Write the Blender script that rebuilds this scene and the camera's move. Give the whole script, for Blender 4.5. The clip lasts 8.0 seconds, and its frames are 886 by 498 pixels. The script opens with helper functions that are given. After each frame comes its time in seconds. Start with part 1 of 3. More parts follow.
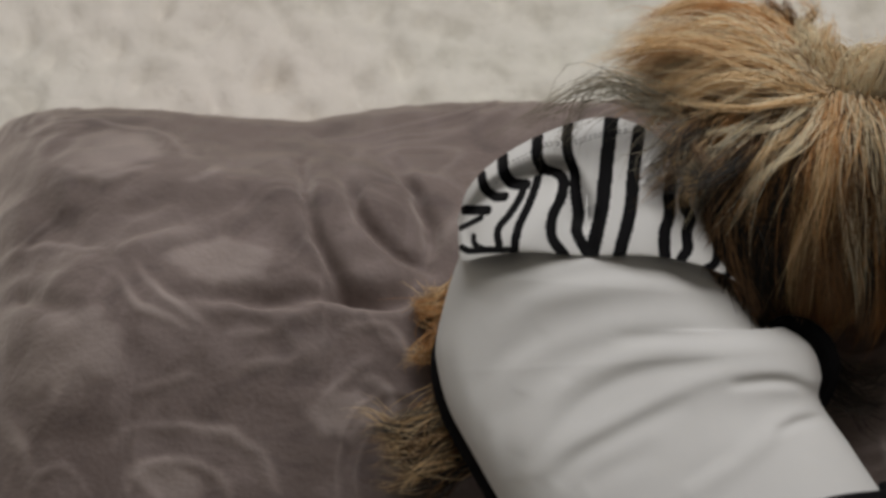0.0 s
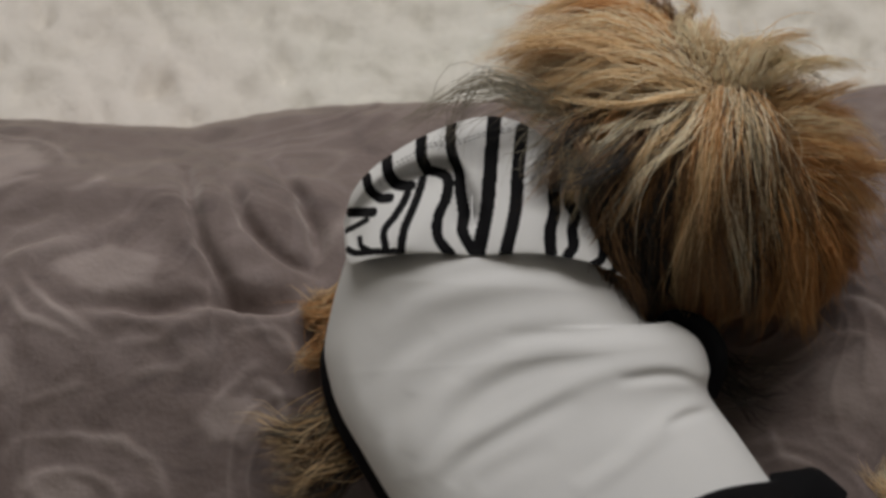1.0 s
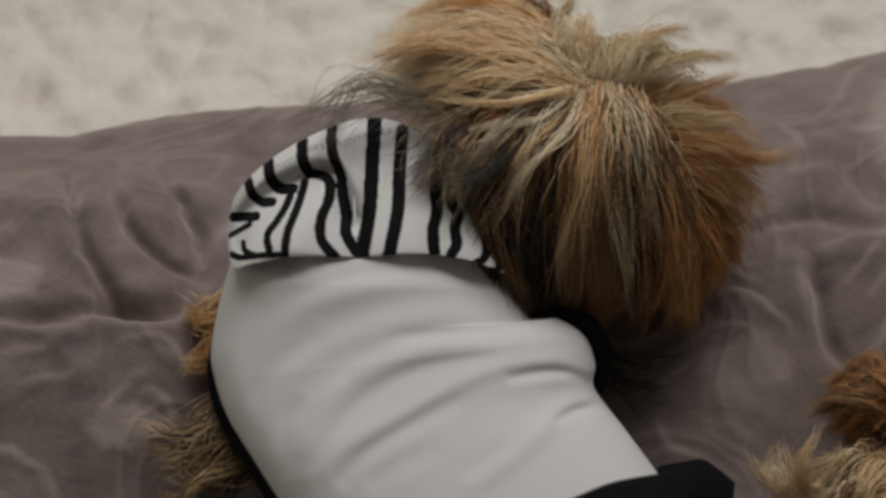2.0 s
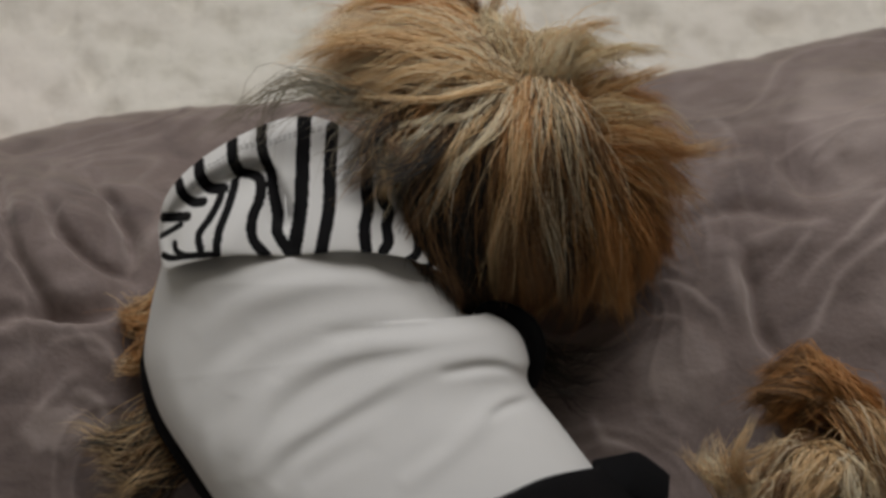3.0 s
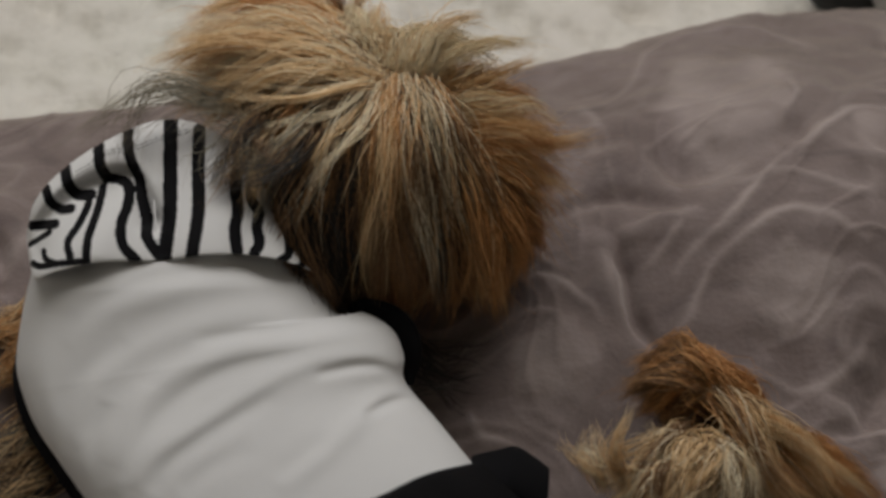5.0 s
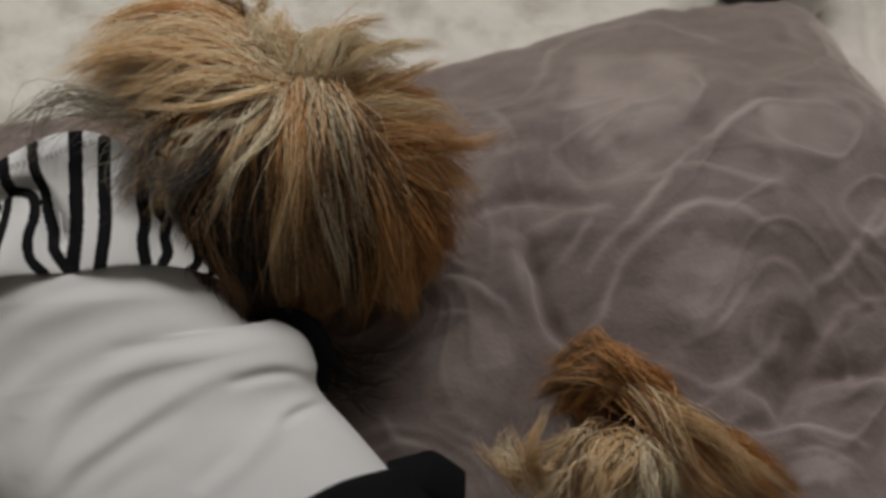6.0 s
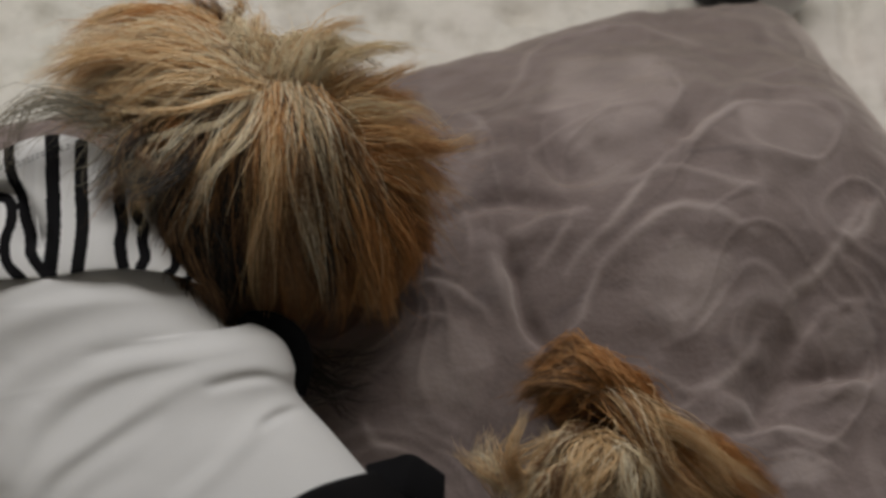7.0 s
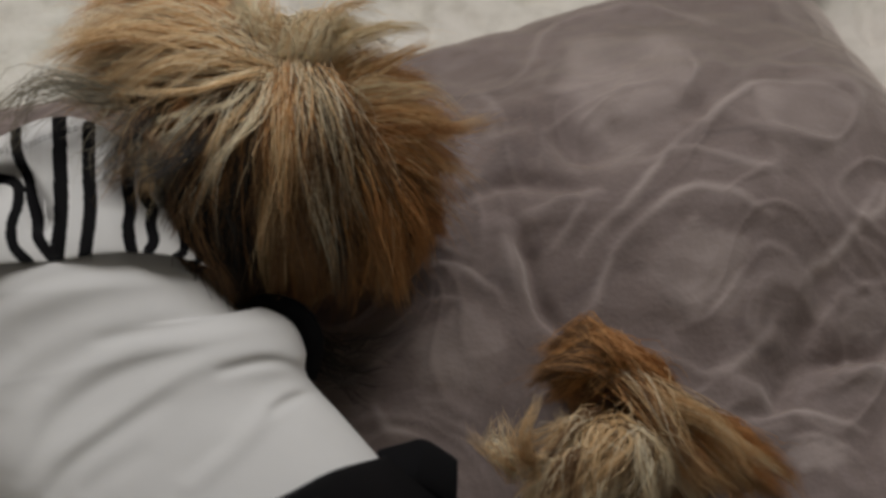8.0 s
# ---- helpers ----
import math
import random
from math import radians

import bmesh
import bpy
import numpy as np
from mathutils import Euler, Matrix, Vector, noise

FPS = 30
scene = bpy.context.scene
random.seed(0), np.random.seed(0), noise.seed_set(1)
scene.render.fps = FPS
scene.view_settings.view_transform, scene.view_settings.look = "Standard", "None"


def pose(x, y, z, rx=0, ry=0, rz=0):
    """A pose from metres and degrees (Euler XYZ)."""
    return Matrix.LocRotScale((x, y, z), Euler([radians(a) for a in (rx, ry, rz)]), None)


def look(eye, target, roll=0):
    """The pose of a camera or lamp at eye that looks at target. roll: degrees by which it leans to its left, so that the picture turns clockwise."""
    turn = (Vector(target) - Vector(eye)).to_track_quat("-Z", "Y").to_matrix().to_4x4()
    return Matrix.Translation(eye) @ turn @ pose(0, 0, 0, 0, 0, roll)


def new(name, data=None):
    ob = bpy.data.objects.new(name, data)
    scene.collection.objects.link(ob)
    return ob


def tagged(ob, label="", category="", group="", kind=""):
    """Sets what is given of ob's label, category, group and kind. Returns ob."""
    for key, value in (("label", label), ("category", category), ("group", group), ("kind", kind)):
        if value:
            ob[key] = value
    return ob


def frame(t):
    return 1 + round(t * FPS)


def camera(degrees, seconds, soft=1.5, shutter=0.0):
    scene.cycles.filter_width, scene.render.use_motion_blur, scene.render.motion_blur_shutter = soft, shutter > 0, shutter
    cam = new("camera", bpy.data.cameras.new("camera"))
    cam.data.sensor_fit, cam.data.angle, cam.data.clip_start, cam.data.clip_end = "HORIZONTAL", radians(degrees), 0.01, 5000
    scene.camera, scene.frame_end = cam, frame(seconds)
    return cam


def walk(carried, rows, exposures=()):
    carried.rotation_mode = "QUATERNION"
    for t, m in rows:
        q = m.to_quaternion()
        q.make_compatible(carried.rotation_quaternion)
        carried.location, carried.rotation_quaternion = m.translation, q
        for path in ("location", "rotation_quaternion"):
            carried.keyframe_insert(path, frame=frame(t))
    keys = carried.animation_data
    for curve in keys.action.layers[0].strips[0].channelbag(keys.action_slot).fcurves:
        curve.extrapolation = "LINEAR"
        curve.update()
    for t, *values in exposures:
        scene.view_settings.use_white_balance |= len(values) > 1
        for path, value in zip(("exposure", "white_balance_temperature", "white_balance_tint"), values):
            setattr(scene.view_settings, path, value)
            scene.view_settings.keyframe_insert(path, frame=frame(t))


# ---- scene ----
# ---------------------------------------------------------------- camera
cam = camera(14.0, 8.0, soft=3.3)
cam.data.dof.use_dof = True
cam.data.dof.focus_distance = 1.66
cam.data.dof.aperture_fstop = 9.0
walk(cam, [
    (0, pose(-0.0003, -1.2698, 1.2251, 48.201, -0.882, 7.973)),
    (0.5, pose(-0.0002, -1.2701, 1.2254, 48.212, -1.02, 7.062)),
    (1, pose(-0.0001, -1.2717, 1.2268, 48.263, -1.039, 5.698)),
    (1.5, pose(0.0002, -1.2751, 1.2299, 48.332, -1.102, 4.311)),
    (3, pose(0, -1.2748, 1.2296, 48.298, -1.229, 1.935)),
    (3.5, pose(0, -1.2724, 1.2274, 48.445, -1.22, 1.081)),
    (4, pose(-0, -1.2728, 1.2278, 48.447, -1.257, 0.399)),
    (5.5, pose(0.0004, -1.2647, 1.2206, 48.282, -1.135, -1.721)),
    (6, pose(0.0007, -1.2619, 1.2181, 48.42, -1.022, -2.87)),
    (6.5, pose(0.0008, -1.2612, 1.2175, 48.477, -1.091, -3.218)),
    (7, pose(0.001, -1.259, 1.2155, 48.476, -1.103, -3.253)),
    (7.5, pose(0.001, -1.2586, 1.2152, 48.516, -0.982, -3.346)),
    (8, pose(0.002, -1.244, 1.202, 48.201, -0.882, -3.194)),
], exposures=[(0, 0.09), (1, 0.06), (2, 0.02), (3, 0.0), (8, 0.0)])

# ---------------------------------------------------------------- light
world = bpy.data.worlds.new("world")
scene.world = world
world.use_nodes = True
wn = world.node_tree.nodes
sky = wn.new("ShaderNodeTexSky")
sky.sky_type = "NISHITA"
sky.sun_disc = False
sky.sun_elevation = radians(35)
sky.sun_rotation = radians(200)
world.node_tree.links.new(sky.outputs[0], wn["Background"].inputs[0])
wn["Background"].inputs[1].default_value = 0.1

window_light = new("window_daylight", bpy.data.lights.new("window_daylight", "AREA"))
window_light.data.shape = "RECTANGLE"
window_light.data.size, window_light.data.size_y = 1.7, 1.0
window_light.data.energy = 14.9
window_light.data.color = (1.0, 0.97, 0.945)
window_light.matrix_world = look((0.02, 0.62, 1.28), (-0.02, 0.05, 0.05))


# ---------------------------------------------------------------- helpers
def nodes_of(name, rough=0.8, metal=0.0):
    m = bpy.data.materials.new(name)
    m.use_nodes = True
    n, l = m.node_tree.nodes, m.node_tree.links
    b = n["Principled BSDF"]
    b.inputs["Roughness"].default_value = rough
    b.inputs["Metallic"].default_value = metal
    return m, n, l, b


def noise_tex(n, l, scale, detail=4.0, rough=0.55):
    co = n.new("ShaderNodeTexCoord")
    t = n.new("ShaderNodeTexNoise")
    t.inputs["Scale"].default_value = scale
    t.inputs["Detail"].default_value = detail
    t.inputs["Roughness"].default_value = rough
    l.new(co.outputs["Object"], t.inputs["Vector"])
    return t.outputs["Fac"]


def ramp(n, l, fac, stops):
    r = n.new("ShaderNodeValToRGB")
    while len(r.color_ramp.elements) < len(stops):
        r.color_ramp.elements.new(0.5)
    for e, (p, c) in zip(r.color_ramp.elements, stops):
        e.position, e.color = p, (*c, 1)
    l.new(fac, r.inputs["Fac"])
    return r.outputs["Color"]


def mixed(n, l, a, b, fac, mode="MIX"):
    m = n.new("ShaderNodeMix")
    m.data_type, m.blend_type = "RGBA", mode
    for s, v in ((6, a), (7, b)):
        if isinstance(v, tuple):
            m.inputs[s].default_value = (*v, 1)
        else:
            l.new(v, m.inputs[s])
    if isinstance(fac, float):
        m.inputs[0].default_value = fac
    else:
        l.new(fac, m.inputs[0])
    return m.outputs[2]


def bump(n, l, b, height, strength, distance):
    k = n.new("ShaderNodeBump")
    k.inputs["Strength"].default_value = strength
    k.inputs["Distance"].default_value = distance
    l.new(height, k.inputs["Height"])
    prev = b.inputs["Normal"]
    if prev.is_linked:
        l.new(prev.links[0].from_socket, k.inputs["Normal"])
    l.new(k.outputs["Normal"], prev)


# ---------------------------------------------------------------- materials
def velvet():
    m, n, l, b = nodes_of("grey_velvet", 0.8)
    big = noise_tex(n, l, 9, 3)
    fine = noise_tex(n, l, 420, 3)
    c = ramp(n, l, big, [(0.3, (0.166, 0.128, 0.118)), (0.7, (0.214, 0.169, 0.156))])
    c = mixed(n, l, c, (0.25, 0.205, 0.195), ramp(n, l, fine, [(0.45, (0, 0, 0)), (0.75, (0.3, 0.3, 0.3))]))
    # crushed nap: paler and darker brushed flakes with a shape of their own
    crush = n.new("ShaderNodeTexNoise")
    crush.inputs["Scale"].default_value = 17
    crush.inputs["Detail"].default_value = 3
    crush.inputs["Distortion"].default_value = 1.6
    co = n.new("ShaderNodeTexCoord")
    l.new(co.outputs["Object"], crush.inputs["Vector"])
    c = mixed(n, l, c, (0.265, 0.215, 0.205), ramp(n, l, crush.outputs["Fac"], [(0.53, (0, 0, 0)), (0.58, (0.45, 0.45, 0.45)), (0.72, (0.25, 0.25, 0.25))]))
    c = mixed(n, l, c, (0.100, 0.079, 0.077), ramp(n, l, crush.outputs["Fac"], [(0.34, (0.45, 0.45, 0.45)), (0.43, (0, 0, 0))]))
    # paler nap of the pattern, with painted highlights along the ridges
    nap_highlight = n.new("ShaderNodeAttribute")
    nap_highlight.attribute_name = "nap_highlight"
    c = mixed(n, l, c, (0.44, 0.37, 0.345), nap_highlight.outputs["Fac"])
    l.new(c, b.inputs["Base Color"])
    b.inputs["Sheen Weight"].default_value = 1.0
    b.inputs["Sheen Roughness"].default_value = 0.42
    b.inputs["Sheen Tint"].default_value = (1.0, 0.90, 0.83, 1)
    b.inputs["Specular IOR Level"].default_value = 0.15
    bump(n, l, b, noise_tex(n, l, 60, 4), 0.25, 0.004)
    bump(n, l, b, fine, 0.4, 0.001)
    return m


def carpet_mat():
    m, n, l, b = nodes_of("cream_carpet", 0.95)
    mid = noise_tex(n, l, 45, 5, 0.6)
    fine = noise_tex(n, l, 300, 3)
    big = noise_tex(n, l, 3.0, 2)
    c = ramp(n, l, mid, [(0.3, (0.60, 0.58, 0.50)), (0.5, (0.80, 0.78, 0.70)), (0.75, (0.88, 0.855, 0.78))])
    c = mixed(n, l, c, (0.86, 0.76, 0.71), ramp(n, l, big, [(0.4, (0, 0, 0)), (0.7, (0.6, 0.6, 0.6))]))
    c = mixed(n, l, c, (0.42, 0.38, 0.32), ramp(n, l, fine, [(0.6, (0, 0, 0)), (0.85, (0.35, 0.35, 0.35))]))
    l.new(c, b.inputs["Base Color"])
    b.inputs["Sheen Weight"].default_value = 0.2
    b.inputs["Specular IOR Level"].default_value = 0.1
    bump(n, l, b, fine, 0.6, 0.003)
    return m


def knit(name, base, dark, sheen=0.15):
    m, n, l, b = nodes_of(name, 0.85)
    fac = noise_tex(n, l, 14, 4)
    c = ramp(n, l, fac, [(0.3, dark), (0.65, base)])
    l.new(c, b.inputs["Base Color"])
    b.inputs["Sheen Weight"].default_value = sheen
    b.inputs["Specular IOR Level"].default_value = 0.1
    w = n.new("ShaderNodeTexWave")
    w.inputs["Scale"].default_value = 330
    w.inputs["Distortion"].default_value = 1.5
    co = n.new("ShaderNodeTexCoord")
    l.new(co.outputs["Object"], w.inputs["Vector"])
    bump(n, l, b, w.outputs["Fac"], 0.12, 0.0006)
    bump(n, l, b, noise_tex(n, l, 700, 2), 0.12, 0.0006)
    return m


def pile(name, root, tip, rough=0.5):
    m, n, l, b = nodes_of(name, rough)
    g = n.new("ShaderNodeNewGeometry")
    c = ramp(n, l, g.outputs["Random Per Island"], [(0.0, root), (1.0, tip)])
    f = noise_tex(n, l, 90, 2)
    c = mixed(n, l, c, tuple(v * 0.6 for v in root), ramp(n, l, f, [(0.5, (0, 0, 0)), (0.85, (0.2, 0.2, 0.2))]))
    l.new(c, b.inputs["Base Color"])
    b.inputs["Specular IOR Level"].default_value = 0.22
    b.inputs["Sheen Weight"].default_value = 0.05
    return m


def plain(name, col, rough=0.7, vary=0.12, scale=8):
    m, n, l, b = nodes_of(name, rough)
    fac = noise_tex(n, l, scale, 4)
    l.new(ramp(n, l, fac, [(0.3, tuple(v * (1 - vary) for v in col)), (0.7, col)]), b.inputs["Base Color"])
    bump(n, l, b, noise_tex(n, l, scale * 12, 3), 0.1, 0.002)
    return m


VELVET = velvet()
CARPET = carpet_mat()
WHITE = knit("white_jersey", (0.69, 0.683, 0.666), (0.645, 0.638, 0.622))
BLACK = knit("black_jersey", (0.006, 0.0055, 0.0065), (0.004, 0.004, 0.0045), 0.0)
WALL = plain("white_wall_paint", (0.74, 0.71, 0.66))
DARK = plain("dark_glaze", (0.008, 0.009, 0.008), 0.7)
GOLD = pile("golden_fur", (0.66, 0.42, 0.19), (0.95, 0.72, 0.43))
RUST = pile("rust_fur", (0.46, 0.215, 0.075), (0.74, 0.40, 0.160))
UMBER = pile("umber_fur", (0.125, 0.069, 0.033), (0.33, 0.186, 0.088))
CREAM = pile("cream_fur", (0.86, 0.70, 0.45), (0.95, 0.86, 0.64))
ASH = pile("ash_fur", (0.16, 0.138, 0.10), (0.30, 0.262, 0.19))
NEAR_BLACK = pile("near_black_fur", (0.018, 0.015, 0.012), (0.05, 0.042, 0.034))
FURS = [UMBER, RUST, GOLD, CREAM, ASH, NEAR_BLACK]


# ---------------------------------------------------------------- mesh helpers
def mesh_ob(name, verts, faces, mats, parent=None, label="", smooth=True, index=None):
    me = bpy.data.meshes.new(name)
    me.from_pydata([tuple(v) for v in verts], [], faces)
    for m in mats if isinstance(mats, (list, tuple)) else [mats]:
        me.materials.append(m)
    if index is not None:
        me.polygons.foreach_set("material_index", np.asarray(index, dtype=np.int32))
    me.polygons.foreach_set("use_smooth", [smooth] * len(faces))
    me.update()
    ob = new(name, me)
    if parent:
        ob.parent = parent
    if label:
        tagged(ob, label)
    return ob


def grid_faces(nu, nv, wrap=False):
    out = []
    for i in range(nu - 1):
        for j in range(nv if wrap else nv - 1):
            k = (j + 1) % nv
            out.append((i * nv + j, (i + 1) * nv + j, (i + 1) * nv + k, i * nv + k))
    return out


def bez(points, n=24):
    """A smooth line through the points."""
    p = np.array(points, float)
    if len(p) == 2:
        t = np.linspace(0, 1, n)[:, None]
        return p[0] * (1 - t) + p[1] * t
    ext = np.vstack([2 * p[0] - p[1], p, 2 * p[-1] - p[-2]])
    out = []
    per = max(2, n // (len(p) - 1))
    for i in range(1, len(ext) - 2):
        a, b, c, d = ext[i - 1:i + 3]
        for t in np.linspace(0, 1, per, endpoint=i == len(ext) - 3):
            out.append(0.5 * (2 * b + (c - a) * t + (2 * a - 5 * b + 4 * c - d) * t * t + (3 * b - a - 3 * c + d) * t ** 3))
    return np.array(out)


def away(q, points, n=24, along=False):
    """How far the flat points q lie from the smooth line, and how far along it."""
    line = bez(points, n)
    best, run = np.full(len(q), 9.0), np.zeros(len(q))
    for i, (a, b) in enumerate(zip(line[:-1], line[1:])):
        ab = b - a
        t = np.clip(((q - a) @ ab) / max(ab @ ab, 1e-12), 0, 1)
        d = np.linalg.norm(q - a - t[:, None] * ab, axis=1)
        run = np.where(d < best, (i + t) / (len(line) - 1), run)
        best = np.minimum(best, d)
    return (best, run) if along else best


def wobble(v, scale, seed=0.0):
    return noise.noise(Vector((v[0] * scale + seed, v[1] * scale - seed, v[2] * scale + 2 * seed)))


SLOPE = np.array([math.sin(radians(41.54)), math.cos(radians(41.54))])


def on_slope(v):
    """Coordinates across (x) and up a slope of 41.5 degrees, in which fabric folds are laid out."""
    v = np.asarray(v)
    return np.stack([v[:, 0], v[:, 1] * SLOPE[0] + v[:, 2] * SLOPE[1]], 1)


def tube(axis, radii, folds=None, n_s=120, n_a=120, a0=0.0, a1=360.0):
    """A loft round a smooth axis; radii as (along, half width, half height)."""
    line = bez(axis, n_s)
    n_s = len(line)
    rr = np.array(radii)
    full = a1 - a0 >= 360
    verts = []
    for i, c in enumerate(line):
        s = i / (n_s - 1)
        d = Vector(line[min(i + 1, n_s - 1)] - line[max(i - 1, 0)]).normalized()
        side = d.cross(Vector((0, 0, 1))).normalized()
        up = side.cross(d).normalized()
        w, h = np.interp(s, rr[:, 0], rr[:, 1]), np.interp(s, rr[:, 0], rr[:, 2])
        for j in range(n_a):
            a = radians(a0 + (a1 - a0) * j / (n_a if full else n_a - 1))
            verts.append(Vector(c) + side * (w * math.cos(a)) + up * (h * math.sin(a)))
    v = np.array(verts)
    if folds is not None:
        nrm = v - np.repeat(line, n_a, 0)
        nrm /= np.linalg.norm(nrm, axis=1)[:, None]
        v = v + nrm * folds(v)[:, None]
    return v, grid_faces(n_s, n_a, full)


# ---------------------------------------------------------------- room
def room():
    x0, x1, y0, y1, h, t = -1.6, 2.0, -2.4, 0.66, 2.5, 0.12

    def box(name, lo, hi, mat, label, cat):
        bm = bmesh.new()
        bmesh.ops.create_cube(bm, size=1)
        for v in bm.verts:
            v.co = Vector([a + (b - a) * (c + 0.5) for a, b, c in zip(lo, hi, v.co)])
        me = bpy.data.meshes.new(name)
        bm.to_mesh(me)
        me.materials.append(mat)
        return tagged(new(name, me), label, cat, kind="structure")

    box("wall_west", (x0 - t, y0, 0), (x0, y1, h), WALL, "plain white painted room wall", "wall")
    box("wall_east", (x1, y0, 0), (x1 + t, y1, h), WALL, "plain white painted room wall", "wall")
    box("wall_south", (x0 - t, y0 - t, 0), (x1 + t, y0, h), WALL, "plain white painted room wall", "wall")
    box("ceiling", (x0 - t, y0 - t, h), (x1 + t, y1 + t, h + t), WALL, "plain white painted ceiling", "ceiling")
    a, b, c, d = -0.86, 0.90, 0.74, 1.82
    for lo, hi in (((x0 - t, 0), (a, h)), ((b, 0), (x1 + t, h)), ((a, 0), (b, c)), ((a, d), (b, h))):
        box("wall_north", (lo[0], y1, lo[1]), (hi[0], y1 + t, hi[1]), WALL, "plain white painted wall beside a window opening", "wall")


def floor():
    xs = np.concatenate([np.linspace(-1.6, -0.62, 10)[:-1], np.linspace(-0.62, 0.62, 340), np.linspace(0.62, 2.0, 14)[1:]])
    ys = np.concatenate([np.linspace(-2.4, -0.05, 18)[:-1], np.linspace(-0.05, 0.58, 170), np.linspace(0.58, 0.66, 3)[1:]])
    verts = []
    for x in xs:
        for y in ys:
            tuft = noise.noise(Vector((x * 60, y * 44, 0))) * 0.6 + noise.noise(Vector((x * 95, y * 60, 3))) * 0.4
            dent = max(0.0, noise.noise(Vector((x * 58, y * 34, 7))) - 0.14)
            verts.append((x, y, 0.0055 * tuft - 0.015 * dent - 0.004))
    return tagged(mesh_ob("floor", verts, grid_faces(len(xs), len(ys)), CARPET),
                  "cream deep-pile carpet with soft dents over the floor", "carpet", kind="structure")


room()
floor()

# ---------------------------------------------------------------- cushion bed
BED_C, BED_T, BED_A, BED_B = Vector((0.012, -0.105)), radians(13), 0.370, 0.305


def bed_height(q):
    """Relief of the quilted cover at flat points q: swells, stitched tufts, creases and embossed lines."""
    # nothing on a soft cover runs quite straight
    q = q + 0.0045 * np.array([(wobble((x, y, 0), 26, 11), wobble((x, y, 0), 26, 17)) for x, y in q])
    q = q + 0.0016 * np.array([(wobble((x, y, 0), 90, 21), wobble((x, y, 0), 90, 27)) for x, y in q])
    worn = np.clip(np.array([0.62 + 1.1 * wobble((x, y, 0), 24, 31) for x, y in q]), 0.2, 1.0)
    z, nap_highlight = np.zeros(len(q)), np.zeros(len(q))

    def swell(c, r, h, turn=0.0):
        d = q - np.array(c)
        ct, st = math.cos(radians(turn)), math.sin(radians(turn))
        e = np.hypot((d[:, 0] * ct + d[:, 1] * st) / r[0], (-d[:, 0] * st + d[:, 1] * ct) / r[1])
        z[:] += h * np.exp(-e ** 2 * 1.2)

    def plate(c, r, h):
        d = q - np.array(c)
        a = np.arctan2(d[:, 1], d[:, 0])
        e = np.hypot(d[:, 0] / r[0], d[:, 1] / r[1]) + 0.09 * np.sin(5 * a + 40 * c[0]) + 0.05 * np.sin(9 * a + 1)
        k = 1 / (1 + np.exp(np.clip((e - 1) * 13, -50, 50)))
        z[:] += h * k
        nap_highlight[:] = np.maximum(nap_highlight, k * np.clip(0.22 + 0.55 * worn, 0, 0.6))

    def line(pts, h, w, pale=0.0):
        p = np.array(pts)
        near = np.all((q > p.min(0) - 0.03) & (q < p.max(0) + 0.03), axis=1)
        d, run = away(q[near], pts, along=True)
        k = np.exp(-(d / w) ** 2) * np.sqrt(np.clip(np.sin(math.pi * (0.04 + 0.92 * run)), 0, 1))
        z[near] += h * k
        # embossed rims get a brushed, paler nap; on ridges pale is a painted highlight
        nap_highlight[near] = np.maximum(nap_highlight[near], pale * k * worn[near])

    # stitched tufts
    for c, r, h in (((-0.1699, 0.0066), 0.022, -0.010), ((0.1671, 0.0645), 0.020, -0.012),
                    ((0.2514, -0.0431), 0.018, -0.008), ((-0.3389, -0.0184), 0.03, -0.010)):
        d = np.linalg.norm(q - np.array(c), axis=1)
        z[:] += h * np.exp(-(d / r) ** 2)
    # swells between the tufts
    swell((0.2134, 0.0004), (0.075, 0.095), 0.016)
    swell((0.1918, 0.1428), (0.07, 0.075), 0.014)
    swell((0.2703, 0.0916), (0.06, 0.08), 0.010)
    swell((0.0855, -0.0363), (0.06, 0.07), 0.014)
    swell((-0.3271, -0.0865), (0.07, 0.09), 0.014)
    swell((-0.2694, 0.0214), (0.08, 0.06), 0.012)
    swell((-0.2009, 0.0258), (0.045, 0.06), 0.006)
    swell((-0.2383, -0.0756), (0.09, 0.06), 0.012)
    swell((-0.3332, 0.058), (0.06, 0.05), 0.012)
    # deep folds pulled in by the tufts
    for pts in ([(-0.2125, 0.0382), (-0.2013, 0.0114), (-0.1857, -0.0017), (-0.1712, -0.0033)],
                [(-0.1948, 0.0679), (-0.178, 0.0351), (-0.1699, 0.016), (-0.1696, 0.0011)],
                [(-0.2385, 0.0495), (-0.2216, -0.0047), (-0.2066, -0.0268), (-0.198, -0.0356)],
                [(0.1239, 0.0266), (0.1281, 0.0067), (0.1325, -0.0165), (0.141, -0.0306)]):
        line(pts, -0.0075, 0.0040)
    # seams between the puffs
    for pts in ([(-0.2739, -0.0541), (-0.2481, -0.0486), (-0.2144, -0.0416), (-0.1888, -0.034), (-0.1675, -0.0227)],
                [(-0.2194, -0.0243), (-0.2059, -0.0347), (-0.1839, -0.031), (-0.1707, -0.0065)],
                [(-0.3689, -0.0387), (-0.349, -0.0479), (-0.3283, -0.0679)],
                [(0.1028, 0.0413), (0.1194, 0.0478), (0.1392, 0.0451), (0.1546, 0.0344)],
                [(0.2419, -0.0535), (0.2513, -0.0345), (0.2636, -0.0164), (0.271, 0.0003)],
                [(0.2555, -0.0412), (0.2784, -0.0378), (0.3025, -0.0335)],
                [(0.2424, -0.0486), (0.2394, -0.0639), (0.2268, -0.0698)]):
        line(pts, -0.0055, 0.0058)
